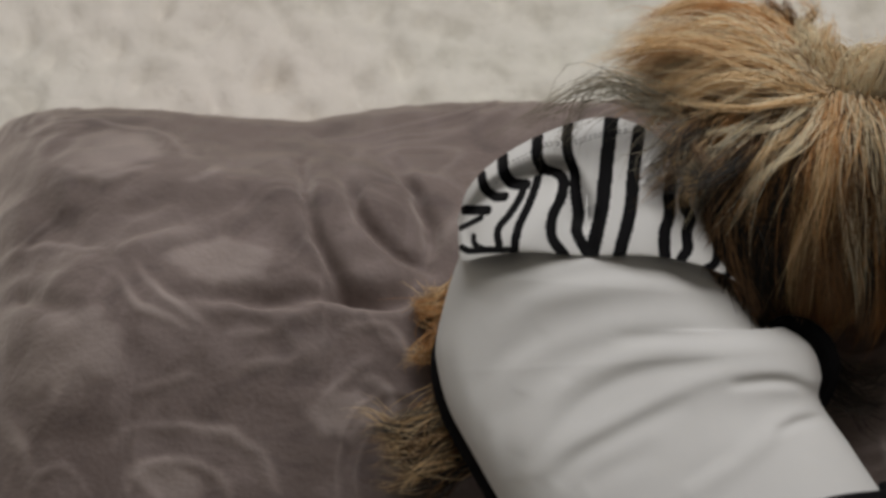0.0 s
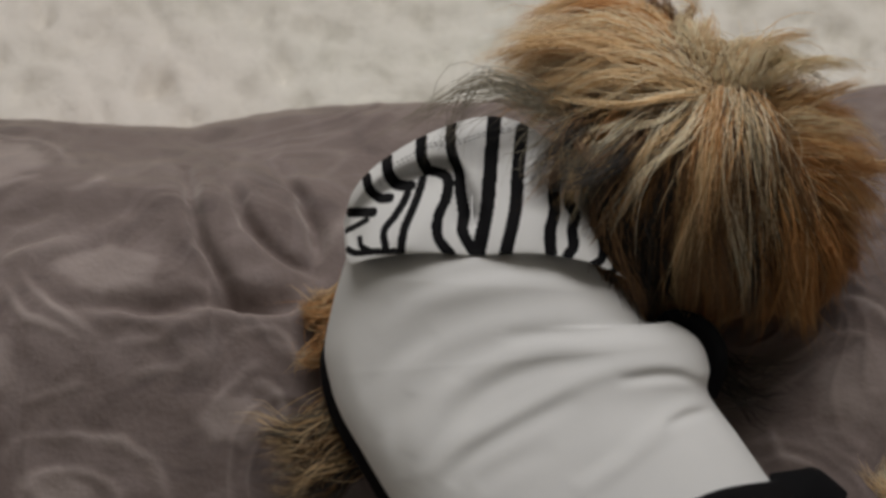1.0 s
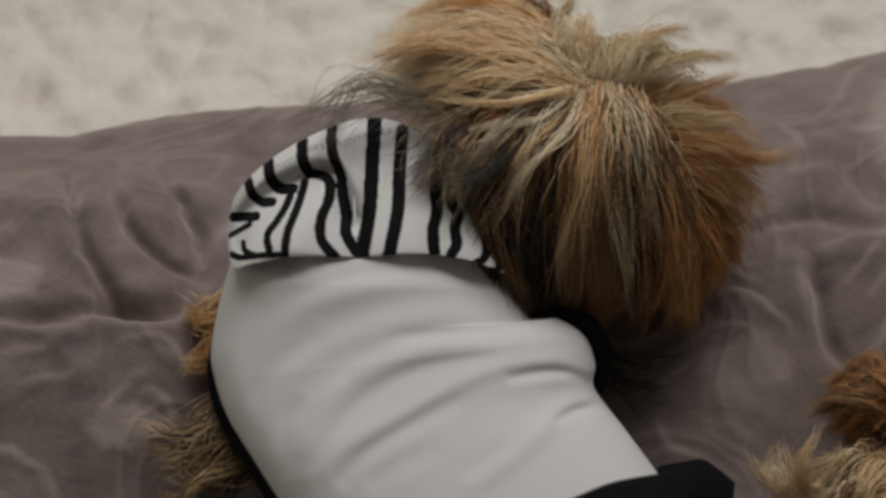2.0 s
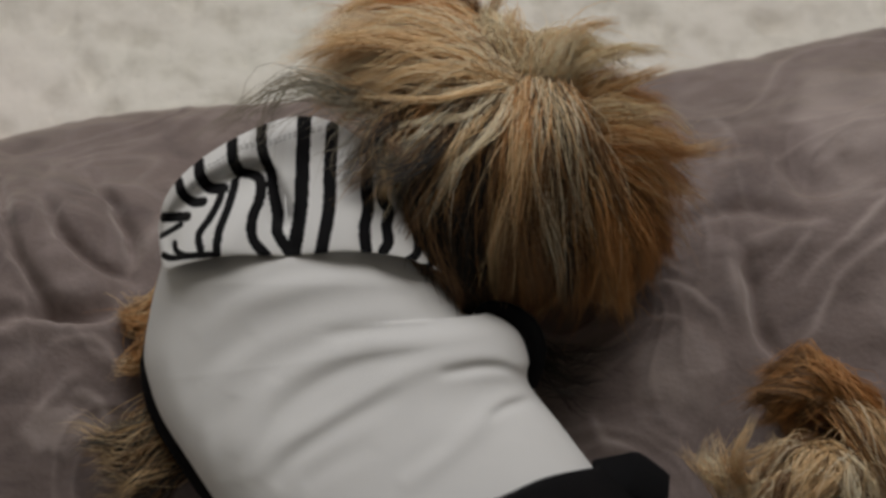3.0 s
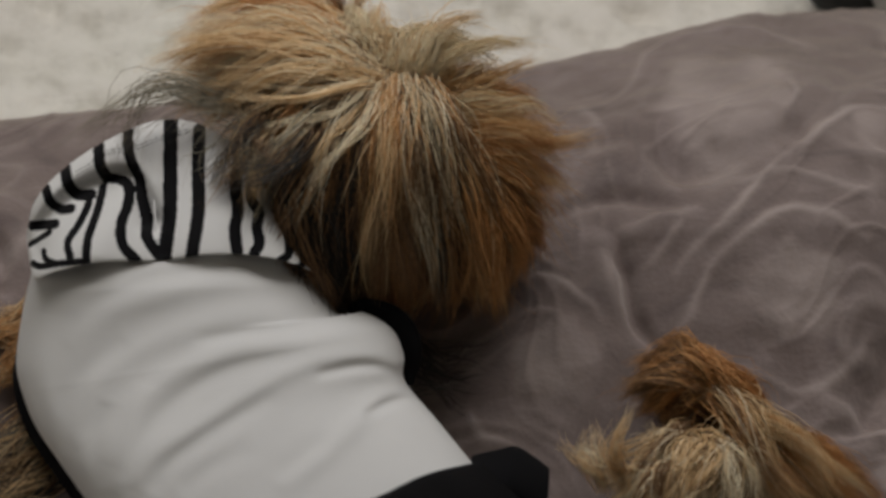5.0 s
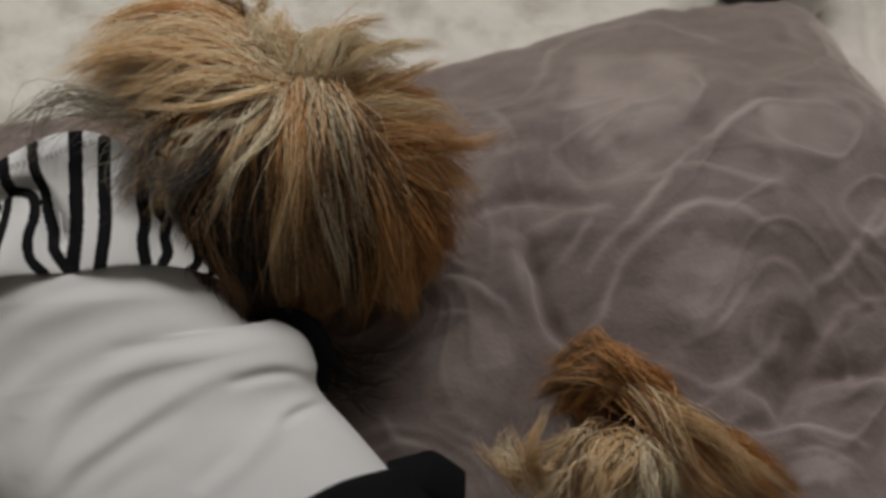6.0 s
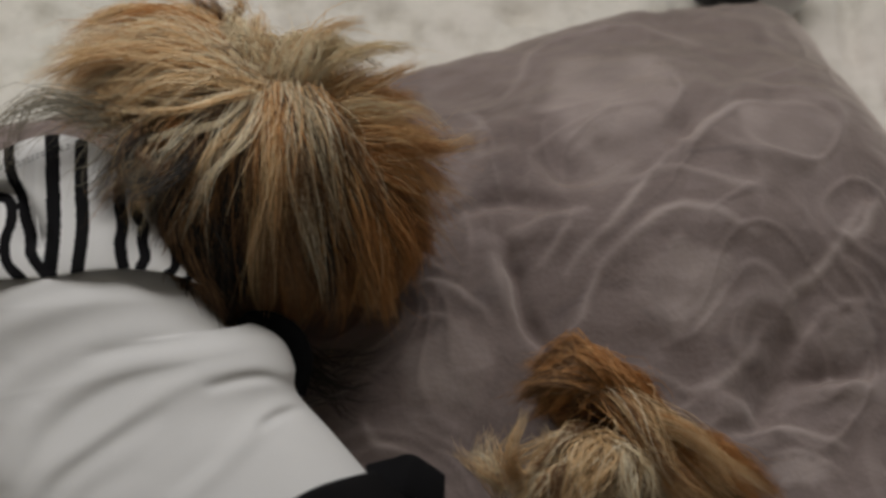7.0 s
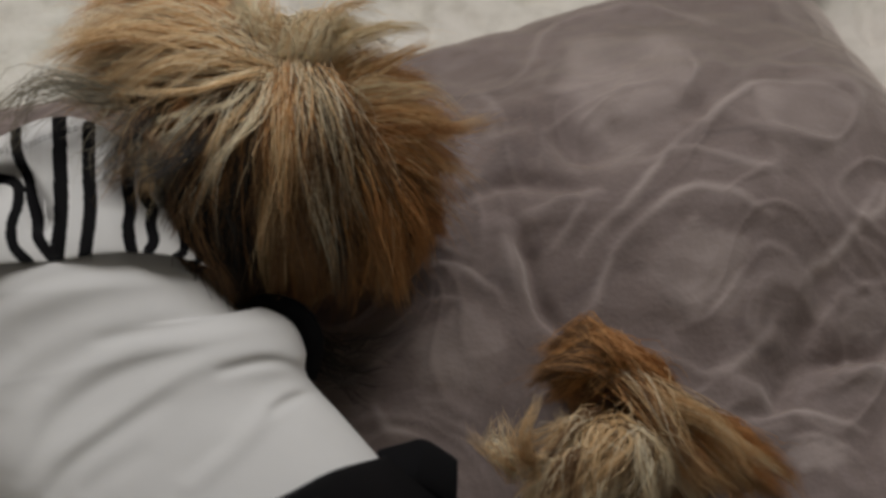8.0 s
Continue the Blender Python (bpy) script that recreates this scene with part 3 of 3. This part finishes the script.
            sf += [tuple(i + len(sv) for i in q) for q in g]
            sv += list(w)
        mesh_ob("stitching", sv, sf, BLACK, root, "dark dashed stitching")
    w, g = tube([(-0.0950, 0.0085, 0.1623), (-0.0926, -0.0201, 0.1650), (-0.0901, -0.0440, 0.1613), (-0.0872, -0.0735, 0.1629)], [(0, 0.0005, 0.0005), (1, 0.0005, 0.0005)], None, 40, 6)
    mesh_ob("seam", w, g, WHITE, root, "raised white seam down the hood")
    return root


hooded_top()


# ---------------------------------------------------------------- shaggy dog stand-in
def dog_stand_in():
    """One faceless mesh standing in for the dog: rounded cores covered with long fur."""
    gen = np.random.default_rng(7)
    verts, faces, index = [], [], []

    def core(c, r, mat, turn=0.0):
        bm = bmesh.new()
        bmesh.ops.create_icosphere(bm, subdivisions=4, radius=1)
        m = Matrix.Translation(c) @ Matrix.Rotation(radians(turn), 4, "Y") @ Matrix.Rotation(radians(48.5), 4, "X") @ Matrix.Diagonal((*r, 1))
        base = len(verts)
        for v in bm.verts:
            p = m @ (v.co * (1 + 0.05 * wobble(v.co, 2.5)))
            verts.append(p)
        for f in bm.faces:
            faces.append([base + v.index for v in f.verts])
            index.append(mat)
        bm.free()

    n_pt = 9
    along = np.linspace(0, 1, n_pt)
    toward = np.array((0.0, -SLOPE[1], SLOPE[0]))
    many = []

    def lock(root, mid, tip, count, clumps, mats, r=0.00021, spread=0.0042, curl=0.004, depth=0.008, wave=0.0042):
        """Fur between guide lines: each of root, mid and tip is a pair of ends. Strands gather into clumps."""
        n = int(count * 2.2)
        e = np.array([root, mid, tip], float)
        head = gen.random(clumps)
        off, shade = gen.normal(0, curl, (clumps, 3)), gen.choice(mats, clumps)
        phase, bend = gen.random(clumps) * 6.3, gen.normal(0, wave, clumps)
        k = gen.integers(0, clumps, n)
        free = gen.random(n)
        t = np.where(gen.random(n) < 0.85, free * 0.38 + head[k] * 0.62, gen.random(n))[:, None]
        t2 = (head[k] + gen.normal(0, 0.036, n))[:, None]
        p0 = e[0, 0] * (1 - t) + e[0, 1] * t + gen.normal(0, spread * 0.7, (n, 3))
        tm = (t + t2) / 2
        p1 = e[1, 0] * (1 - tm) + e[1, 1] * tm + off[k] + toward * (gen.random(n) * depth)[:, None] + gen.normal(0, spread * 0.45, (n, 3))
        p2 = e[2, 0] * (1 - t2) + e[2, 1] * t2 + off[k] * 2 + gen.normal(0, spread * 0.45, (n, 3))
        p2 = p1 + (p2 - p1) * (0.70 + 0.42 * gen.random(n))[:, None]
        # a few strands leave their clump and stand off
        stray = (gen.random(n) < 0.07)[:, None]
        p1 = p1 + stray * (gen.normal(0, spread, (n, 3)) + toward * spread * 0.6)
        p2 = p2 + stray * gen.normal(0, spread * 1.8, (n, 3))
        # quadratic through the three
        u = along[None, :, None]
        c = 2 * p1 - 0.5 * (p0 + p2)
        line = p0[:, None] * (1 - u) ** 2 + 2 * c[:, None] * u * (1 - u) + p2[:, None] * u ** 2
        side = np.cross(p2 - p0, toward)
        side /= np.maximum(np.linalg.norm(side, axis=1), 1e-6)[:, None]
        amp = (bend[k] + gen.normal(0, 0.0006, n))[:, None] * along * np.sin((phase[k] + gen.normal(0, 0.3, n))[:, None] + 6 * along)
        line = line + side[:, None] * amp[:, :, None]
        d = np.gradient(line, axis=1)
        d /= np.maximum(np.linalg.norm(d, axis=2), 1e-9)[:, :, None]
        a = np.cross(d, np.array((0.3, -0.7, 0.6)))
        a /= np.maximum(np.linalg.norm(a, axis=2), 1e-9)[:, :, None]
        b = np.cross(d, a)
        w = (r * (0.65 + 0.7 * gen.random(n)))[:, None] * (1 - along ** 3 * 0.92)
        ring = [line + (a * math.cos(2.0944 * q) + b * math.sin(2.0944 * q)) * w[:, :, None] for q in range(3)]
        mat = np.where(gen.random(n) < 0.74, shade[k], gen.choice(mats, n))
        many.append((np.stack(ring, 2).reshape(-1, 3), mat))

    U, R, G, C, A, K = range(6)
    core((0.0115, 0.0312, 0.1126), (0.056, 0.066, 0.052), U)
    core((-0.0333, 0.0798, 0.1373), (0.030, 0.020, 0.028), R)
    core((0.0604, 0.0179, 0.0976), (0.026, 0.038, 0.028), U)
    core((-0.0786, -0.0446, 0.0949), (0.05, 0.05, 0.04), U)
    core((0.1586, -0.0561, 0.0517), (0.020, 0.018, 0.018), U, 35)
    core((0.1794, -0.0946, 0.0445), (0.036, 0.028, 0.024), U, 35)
    # crown falling forward; its near-black strands also put the shade of gaps into colour
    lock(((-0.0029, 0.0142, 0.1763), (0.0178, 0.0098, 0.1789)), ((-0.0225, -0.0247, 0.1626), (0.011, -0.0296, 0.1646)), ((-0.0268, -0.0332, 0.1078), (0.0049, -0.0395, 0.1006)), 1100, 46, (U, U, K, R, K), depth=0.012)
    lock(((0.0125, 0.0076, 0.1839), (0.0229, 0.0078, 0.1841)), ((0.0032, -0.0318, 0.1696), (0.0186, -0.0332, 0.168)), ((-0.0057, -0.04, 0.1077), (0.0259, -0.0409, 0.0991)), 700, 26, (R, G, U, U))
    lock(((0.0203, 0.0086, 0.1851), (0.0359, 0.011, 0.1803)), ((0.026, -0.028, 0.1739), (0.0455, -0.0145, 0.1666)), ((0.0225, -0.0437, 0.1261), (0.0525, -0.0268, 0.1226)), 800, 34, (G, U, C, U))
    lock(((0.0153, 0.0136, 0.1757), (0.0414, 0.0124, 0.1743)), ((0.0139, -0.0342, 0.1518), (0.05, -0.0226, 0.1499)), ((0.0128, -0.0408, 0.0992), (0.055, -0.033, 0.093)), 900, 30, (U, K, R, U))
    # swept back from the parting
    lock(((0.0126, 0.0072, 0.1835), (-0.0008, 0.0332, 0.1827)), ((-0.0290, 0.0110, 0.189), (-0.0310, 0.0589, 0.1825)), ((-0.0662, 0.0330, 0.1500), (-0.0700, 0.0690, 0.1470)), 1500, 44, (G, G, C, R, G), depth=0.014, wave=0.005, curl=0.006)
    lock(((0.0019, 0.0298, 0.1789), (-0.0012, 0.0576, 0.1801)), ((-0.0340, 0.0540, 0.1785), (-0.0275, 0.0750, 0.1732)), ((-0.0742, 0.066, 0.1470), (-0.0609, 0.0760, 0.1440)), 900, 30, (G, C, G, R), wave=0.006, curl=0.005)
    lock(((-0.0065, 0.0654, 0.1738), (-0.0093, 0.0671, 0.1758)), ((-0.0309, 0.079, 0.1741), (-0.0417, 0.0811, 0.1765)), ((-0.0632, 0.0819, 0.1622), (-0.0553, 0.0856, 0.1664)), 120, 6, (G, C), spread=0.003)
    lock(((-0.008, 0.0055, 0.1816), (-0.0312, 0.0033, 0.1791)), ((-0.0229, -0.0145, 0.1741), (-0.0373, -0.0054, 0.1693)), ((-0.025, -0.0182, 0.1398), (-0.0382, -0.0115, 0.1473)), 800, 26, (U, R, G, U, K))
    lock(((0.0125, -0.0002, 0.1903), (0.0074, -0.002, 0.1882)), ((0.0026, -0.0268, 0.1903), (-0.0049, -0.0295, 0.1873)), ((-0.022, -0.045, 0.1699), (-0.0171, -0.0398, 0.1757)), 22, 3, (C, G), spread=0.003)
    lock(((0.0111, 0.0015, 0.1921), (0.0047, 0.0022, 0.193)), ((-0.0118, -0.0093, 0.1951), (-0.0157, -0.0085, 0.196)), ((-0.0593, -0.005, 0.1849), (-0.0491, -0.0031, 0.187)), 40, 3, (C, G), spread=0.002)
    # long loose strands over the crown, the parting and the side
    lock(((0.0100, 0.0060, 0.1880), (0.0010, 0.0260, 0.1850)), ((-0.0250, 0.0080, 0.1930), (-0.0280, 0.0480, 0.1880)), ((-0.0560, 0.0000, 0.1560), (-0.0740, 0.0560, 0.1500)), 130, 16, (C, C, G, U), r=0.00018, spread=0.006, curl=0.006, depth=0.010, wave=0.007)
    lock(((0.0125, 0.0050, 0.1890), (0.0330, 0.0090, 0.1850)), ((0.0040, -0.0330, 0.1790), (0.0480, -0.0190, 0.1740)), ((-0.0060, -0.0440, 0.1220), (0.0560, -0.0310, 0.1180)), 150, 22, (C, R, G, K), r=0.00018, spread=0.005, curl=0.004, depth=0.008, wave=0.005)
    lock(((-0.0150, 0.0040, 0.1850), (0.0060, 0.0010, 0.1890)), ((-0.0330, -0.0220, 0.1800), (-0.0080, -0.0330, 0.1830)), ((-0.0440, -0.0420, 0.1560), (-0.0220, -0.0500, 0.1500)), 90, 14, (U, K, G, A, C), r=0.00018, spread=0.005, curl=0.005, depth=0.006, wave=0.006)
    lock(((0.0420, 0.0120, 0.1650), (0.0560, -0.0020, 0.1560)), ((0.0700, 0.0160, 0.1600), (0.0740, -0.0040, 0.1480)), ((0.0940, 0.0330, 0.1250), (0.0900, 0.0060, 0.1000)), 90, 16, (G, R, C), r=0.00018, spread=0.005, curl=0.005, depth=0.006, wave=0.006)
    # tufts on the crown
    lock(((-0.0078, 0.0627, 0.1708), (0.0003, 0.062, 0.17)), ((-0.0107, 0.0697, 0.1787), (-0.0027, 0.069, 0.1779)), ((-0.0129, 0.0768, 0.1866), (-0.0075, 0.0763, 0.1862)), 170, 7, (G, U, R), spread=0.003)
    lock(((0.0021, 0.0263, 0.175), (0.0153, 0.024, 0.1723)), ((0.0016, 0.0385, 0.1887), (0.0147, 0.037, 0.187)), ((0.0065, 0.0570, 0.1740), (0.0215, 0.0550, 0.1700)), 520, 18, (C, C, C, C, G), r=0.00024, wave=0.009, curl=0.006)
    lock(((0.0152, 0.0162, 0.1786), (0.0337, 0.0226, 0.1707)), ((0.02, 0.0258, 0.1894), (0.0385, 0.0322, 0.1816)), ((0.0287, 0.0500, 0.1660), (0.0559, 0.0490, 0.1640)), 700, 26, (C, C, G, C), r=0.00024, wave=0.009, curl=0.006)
    # side towards the muzzle, left without a nose
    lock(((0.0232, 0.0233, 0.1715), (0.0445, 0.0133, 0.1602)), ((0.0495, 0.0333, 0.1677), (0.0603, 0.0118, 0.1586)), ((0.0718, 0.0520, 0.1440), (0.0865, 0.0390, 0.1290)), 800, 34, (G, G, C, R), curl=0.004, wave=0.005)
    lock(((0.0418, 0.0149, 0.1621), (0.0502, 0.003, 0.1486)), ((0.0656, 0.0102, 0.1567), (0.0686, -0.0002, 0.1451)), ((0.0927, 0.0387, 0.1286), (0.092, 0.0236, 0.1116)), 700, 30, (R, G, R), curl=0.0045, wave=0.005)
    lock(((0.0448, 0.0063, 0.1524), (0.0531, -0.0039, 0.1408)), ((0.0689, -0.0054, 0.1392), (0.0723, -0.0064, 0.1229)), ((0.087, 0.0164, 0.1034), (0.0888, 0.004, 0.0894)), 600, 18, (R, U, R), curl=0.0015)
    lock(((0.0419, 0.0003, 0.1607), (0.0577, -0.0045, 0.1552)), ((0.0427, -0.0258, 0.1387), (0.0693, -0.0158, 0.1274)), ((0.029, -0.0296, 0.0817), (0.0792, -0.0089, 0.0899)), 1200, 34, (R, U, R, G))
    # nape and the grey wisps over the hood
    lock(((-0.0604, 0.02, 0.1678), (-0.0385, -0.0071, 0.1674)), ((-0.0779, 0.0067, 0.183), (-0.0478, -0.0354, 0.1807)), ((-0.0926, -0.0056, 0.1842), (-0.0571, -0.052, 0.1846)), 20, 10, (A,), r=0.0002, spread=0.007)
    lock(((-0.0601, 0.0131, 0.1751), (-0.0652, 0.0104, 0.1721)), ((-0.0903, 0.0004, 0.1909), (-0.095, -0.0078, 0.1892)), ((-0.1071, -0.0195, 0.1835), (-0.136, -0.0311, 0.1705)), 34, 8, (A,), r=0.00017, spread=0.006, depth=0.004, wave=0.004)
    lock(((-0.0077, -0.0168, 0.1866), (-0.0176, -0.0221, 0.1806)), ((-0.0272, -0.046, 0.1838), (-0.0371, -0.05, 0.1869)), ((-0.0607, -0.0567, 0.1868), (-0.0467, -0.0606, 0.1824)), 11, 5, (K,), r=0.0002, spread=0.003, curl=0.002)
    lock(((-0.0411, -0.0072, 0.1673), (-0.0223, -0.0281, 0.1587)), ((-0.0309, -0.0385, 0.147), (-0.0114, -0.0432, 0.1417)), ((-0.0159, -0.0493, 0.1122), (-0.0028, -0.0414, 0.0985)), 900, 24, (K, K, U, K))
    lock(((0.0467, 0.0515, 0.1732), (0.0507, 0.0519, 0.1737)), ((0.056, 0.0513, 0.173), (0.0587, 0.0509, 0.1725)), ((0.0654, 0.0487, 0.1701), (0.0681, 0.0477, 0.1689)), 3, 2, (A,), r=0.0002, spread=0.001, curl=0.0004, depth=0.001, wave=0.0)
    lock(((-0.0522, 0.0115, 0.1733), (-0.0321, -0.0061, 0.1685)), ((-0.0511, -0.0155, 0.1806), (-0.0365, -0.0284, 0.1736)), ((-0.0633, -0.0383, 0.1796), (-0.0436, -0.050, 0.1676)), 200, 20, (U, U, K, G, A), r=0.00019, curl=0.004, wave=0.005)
    # fur below the flank
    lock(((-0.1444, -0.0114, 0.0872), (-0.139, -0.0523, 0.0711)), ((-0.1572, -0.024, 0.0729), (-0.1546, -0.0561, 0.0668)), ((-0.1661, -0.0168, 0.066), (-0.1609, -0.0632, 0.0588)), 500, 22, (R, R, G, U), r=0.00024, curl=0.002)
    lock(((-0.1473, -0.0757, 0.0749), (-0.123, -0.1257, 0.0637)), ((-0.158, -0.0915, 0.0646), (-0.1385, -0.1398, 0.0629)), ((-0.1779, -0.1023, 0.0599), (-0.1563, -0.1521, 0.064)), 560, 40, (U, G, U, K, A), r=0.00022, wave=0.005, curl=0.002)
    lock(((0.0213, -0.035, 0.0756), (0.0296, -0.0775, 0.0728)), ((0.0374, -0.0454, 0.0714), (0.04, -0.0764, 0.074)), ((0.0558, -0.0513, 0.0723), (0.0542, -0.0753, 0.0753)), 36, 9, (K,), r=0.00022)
    # foreleg and paw resting beside it, as a plain shaggy roll
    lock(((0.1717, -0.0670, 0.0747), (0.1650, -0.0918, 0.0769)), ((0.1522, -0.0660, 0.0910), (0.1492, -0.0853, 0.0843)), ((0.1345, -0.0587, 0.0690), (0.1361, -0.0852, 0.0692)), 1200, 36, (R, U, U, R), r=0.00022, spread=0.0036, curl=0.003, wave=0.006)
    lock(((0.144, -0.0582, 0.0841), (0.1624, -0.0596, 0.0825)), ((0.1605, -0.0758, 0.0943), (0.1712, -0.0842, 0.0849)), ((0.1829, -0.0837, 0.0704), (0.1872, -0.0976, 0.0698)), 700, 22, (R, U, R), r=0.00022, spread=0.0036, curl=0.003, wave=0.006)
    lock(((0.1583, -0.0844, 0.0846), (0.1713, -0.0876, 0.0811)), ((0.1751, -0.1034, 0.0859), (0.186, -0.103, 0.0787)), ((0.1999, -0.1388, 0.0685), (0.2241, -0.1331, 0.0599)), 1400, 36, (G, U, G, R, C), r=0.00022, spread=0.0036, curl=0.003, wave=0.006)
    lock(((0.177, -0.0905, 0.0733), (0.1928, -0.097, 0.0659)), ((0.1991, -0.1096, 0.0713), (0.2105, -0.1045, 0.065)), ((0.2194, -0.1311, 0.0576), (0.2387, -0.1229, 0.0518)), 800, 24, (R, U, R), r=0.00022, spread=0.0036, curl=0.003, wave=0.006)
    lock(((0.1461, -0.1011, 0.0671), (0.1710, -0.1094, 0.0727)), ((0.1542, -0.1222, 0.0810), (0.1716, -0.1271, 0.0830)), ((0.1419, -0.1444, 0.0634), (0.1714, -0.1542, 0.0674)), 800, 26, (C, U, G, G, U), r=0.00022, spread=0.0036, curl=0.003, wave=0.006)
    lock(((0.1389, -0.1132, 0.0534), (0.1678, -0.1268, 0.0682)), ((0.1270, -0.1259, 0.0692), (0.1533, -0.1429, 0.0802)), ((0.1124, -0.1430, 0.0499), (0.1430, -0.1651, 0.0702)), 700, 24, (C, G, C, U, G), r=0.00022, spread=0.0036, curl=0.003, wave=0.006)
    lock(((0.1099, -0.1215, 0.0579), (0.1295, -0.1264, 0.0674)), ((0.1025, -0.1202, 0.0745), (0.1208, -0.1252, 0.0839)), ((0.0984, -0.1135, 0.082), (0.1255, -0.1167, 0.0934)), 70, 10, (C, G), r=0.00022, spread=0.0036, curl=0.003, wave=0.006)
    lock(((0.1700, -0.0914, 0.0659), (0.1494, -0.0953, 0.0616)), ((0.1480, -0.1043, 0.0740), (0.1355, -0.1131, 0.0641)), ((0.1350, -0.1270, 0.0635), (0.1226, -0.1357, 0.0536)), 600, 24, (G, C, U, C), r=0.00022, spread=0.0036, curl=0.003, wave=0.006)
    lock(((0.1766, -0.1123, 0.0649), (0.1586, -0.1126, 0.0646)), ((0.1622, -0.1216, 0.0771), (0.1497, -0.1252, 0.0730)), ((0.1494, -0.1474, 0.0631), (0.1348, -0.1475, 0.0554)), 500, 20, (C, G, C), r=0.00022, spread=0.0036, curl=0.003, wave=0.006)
    # one mesh of cores and fur
    pat = np.array([(i * 3 + q, i * 3 + (q + 1) % 3, i * 3 + 3 + (q + 1) % 3, i * 3 + 3 + q) for i in range(n_pt - 1) for q in range(3)])
    co, quads, mats = np.concatenate([m[0] for m in many]), [], np.concatenate([m[1] for m in many])
    n = len(mats)
    quads = (pat[None] + (np.arange(n) * n_pt * 3)[:, None, None]).reshape(-1, 4) + len(verts)
    tris = np.array(faces)
    me = bpy.data.meshes.new("dog_stand_in")
    me.vertices.add(len(verts) + len(co))
    me.vertices.foreach_set("co", np.concatenate([np.array([tuple(v) for v in verts]), co]).astype(np.float32).ravel())
    loops = np.concatenate([tris.ravel(), quads.ravel()]).astype(np.int32)
    me.loops.add(len(loops))
    me.loops.foreach_set("vertex_index", loops)
    me.polygons.add(len(tris) + len(quads))
    me.polygons.foreach_set("loop_start", np.concatenate([np.arange(len(tris)) * 3, tris.size + np.arange(len(quads)) * 4]).astype(np.int32))
    me.polygons.foreach_set("material_index", np.concatenate([np.array(index), np.repeat(mats, len(pat))]).astype(np.int32))
    me.polygons.foreach_set("use_smooth", np.ones(len(tris) + len(quads), dtype=bool))
    for m in FURS:
        me.materials.append(m)
    me.update(calc_edges=True)
    # the dog's mass without a face, filed under plush
    return tagged(new("dog_stand_in", me), "faceless shaggy golden-brown stand-in for the dog inside the white top", "plush")


dog_stand_in()


# ---------------------------------------------------------------- dark pot behind the bed
def pot():
    c = Vector((0.2703, 0.317, 0))
    prof = [(0.0, 0.0), (0.017, 0.0), (0.0195, 0.003), (0.0205, 0.012), (0.021, 0.05), (0.022, 0.085), (0.020, 0.086), (0.018, 0.05), (0.0, 0.045)]
    n = 48
    verts = [(c.x + r * math.cos(2 * math.pi * k / n), c.y + r * math.sin(2 * math.pi * k / n), z) for r, z in prof for k in range(n)]
    tagged(mesh_ob("pot", verts, grid_faces(len(prof), n, True), DARK), "small dark rounded pot on the carpet behind the bed", "pot")


def cloth():
    c = Vector((0.3002, 0.3068, 0))
    bm = bmesh.new()
    bmesh.ops.create_icosphere(bm, subdivisions=4, radius=1)
    for v in bm.verts:
        v.co *= 1 + 0.16 * wobble(v.co, 1.8, 4)
        v.co = Vector((c.x + v.co.x * 0.017, c.y + v.co.y * 0.02, 0.020 + v.co.z * 0.022))
    me = bpy.data.meshes.new("cloth")
    bm.to_mesh(me)
    me.materials.append(WHITE)
    me.polygons.foreach_set("use_smooth", [True] * len(me.polygons))
    tagged(new("cloth", me), "small crumpled white cloth on the carpet beside the bed", "cloth")


pot()
cloth()
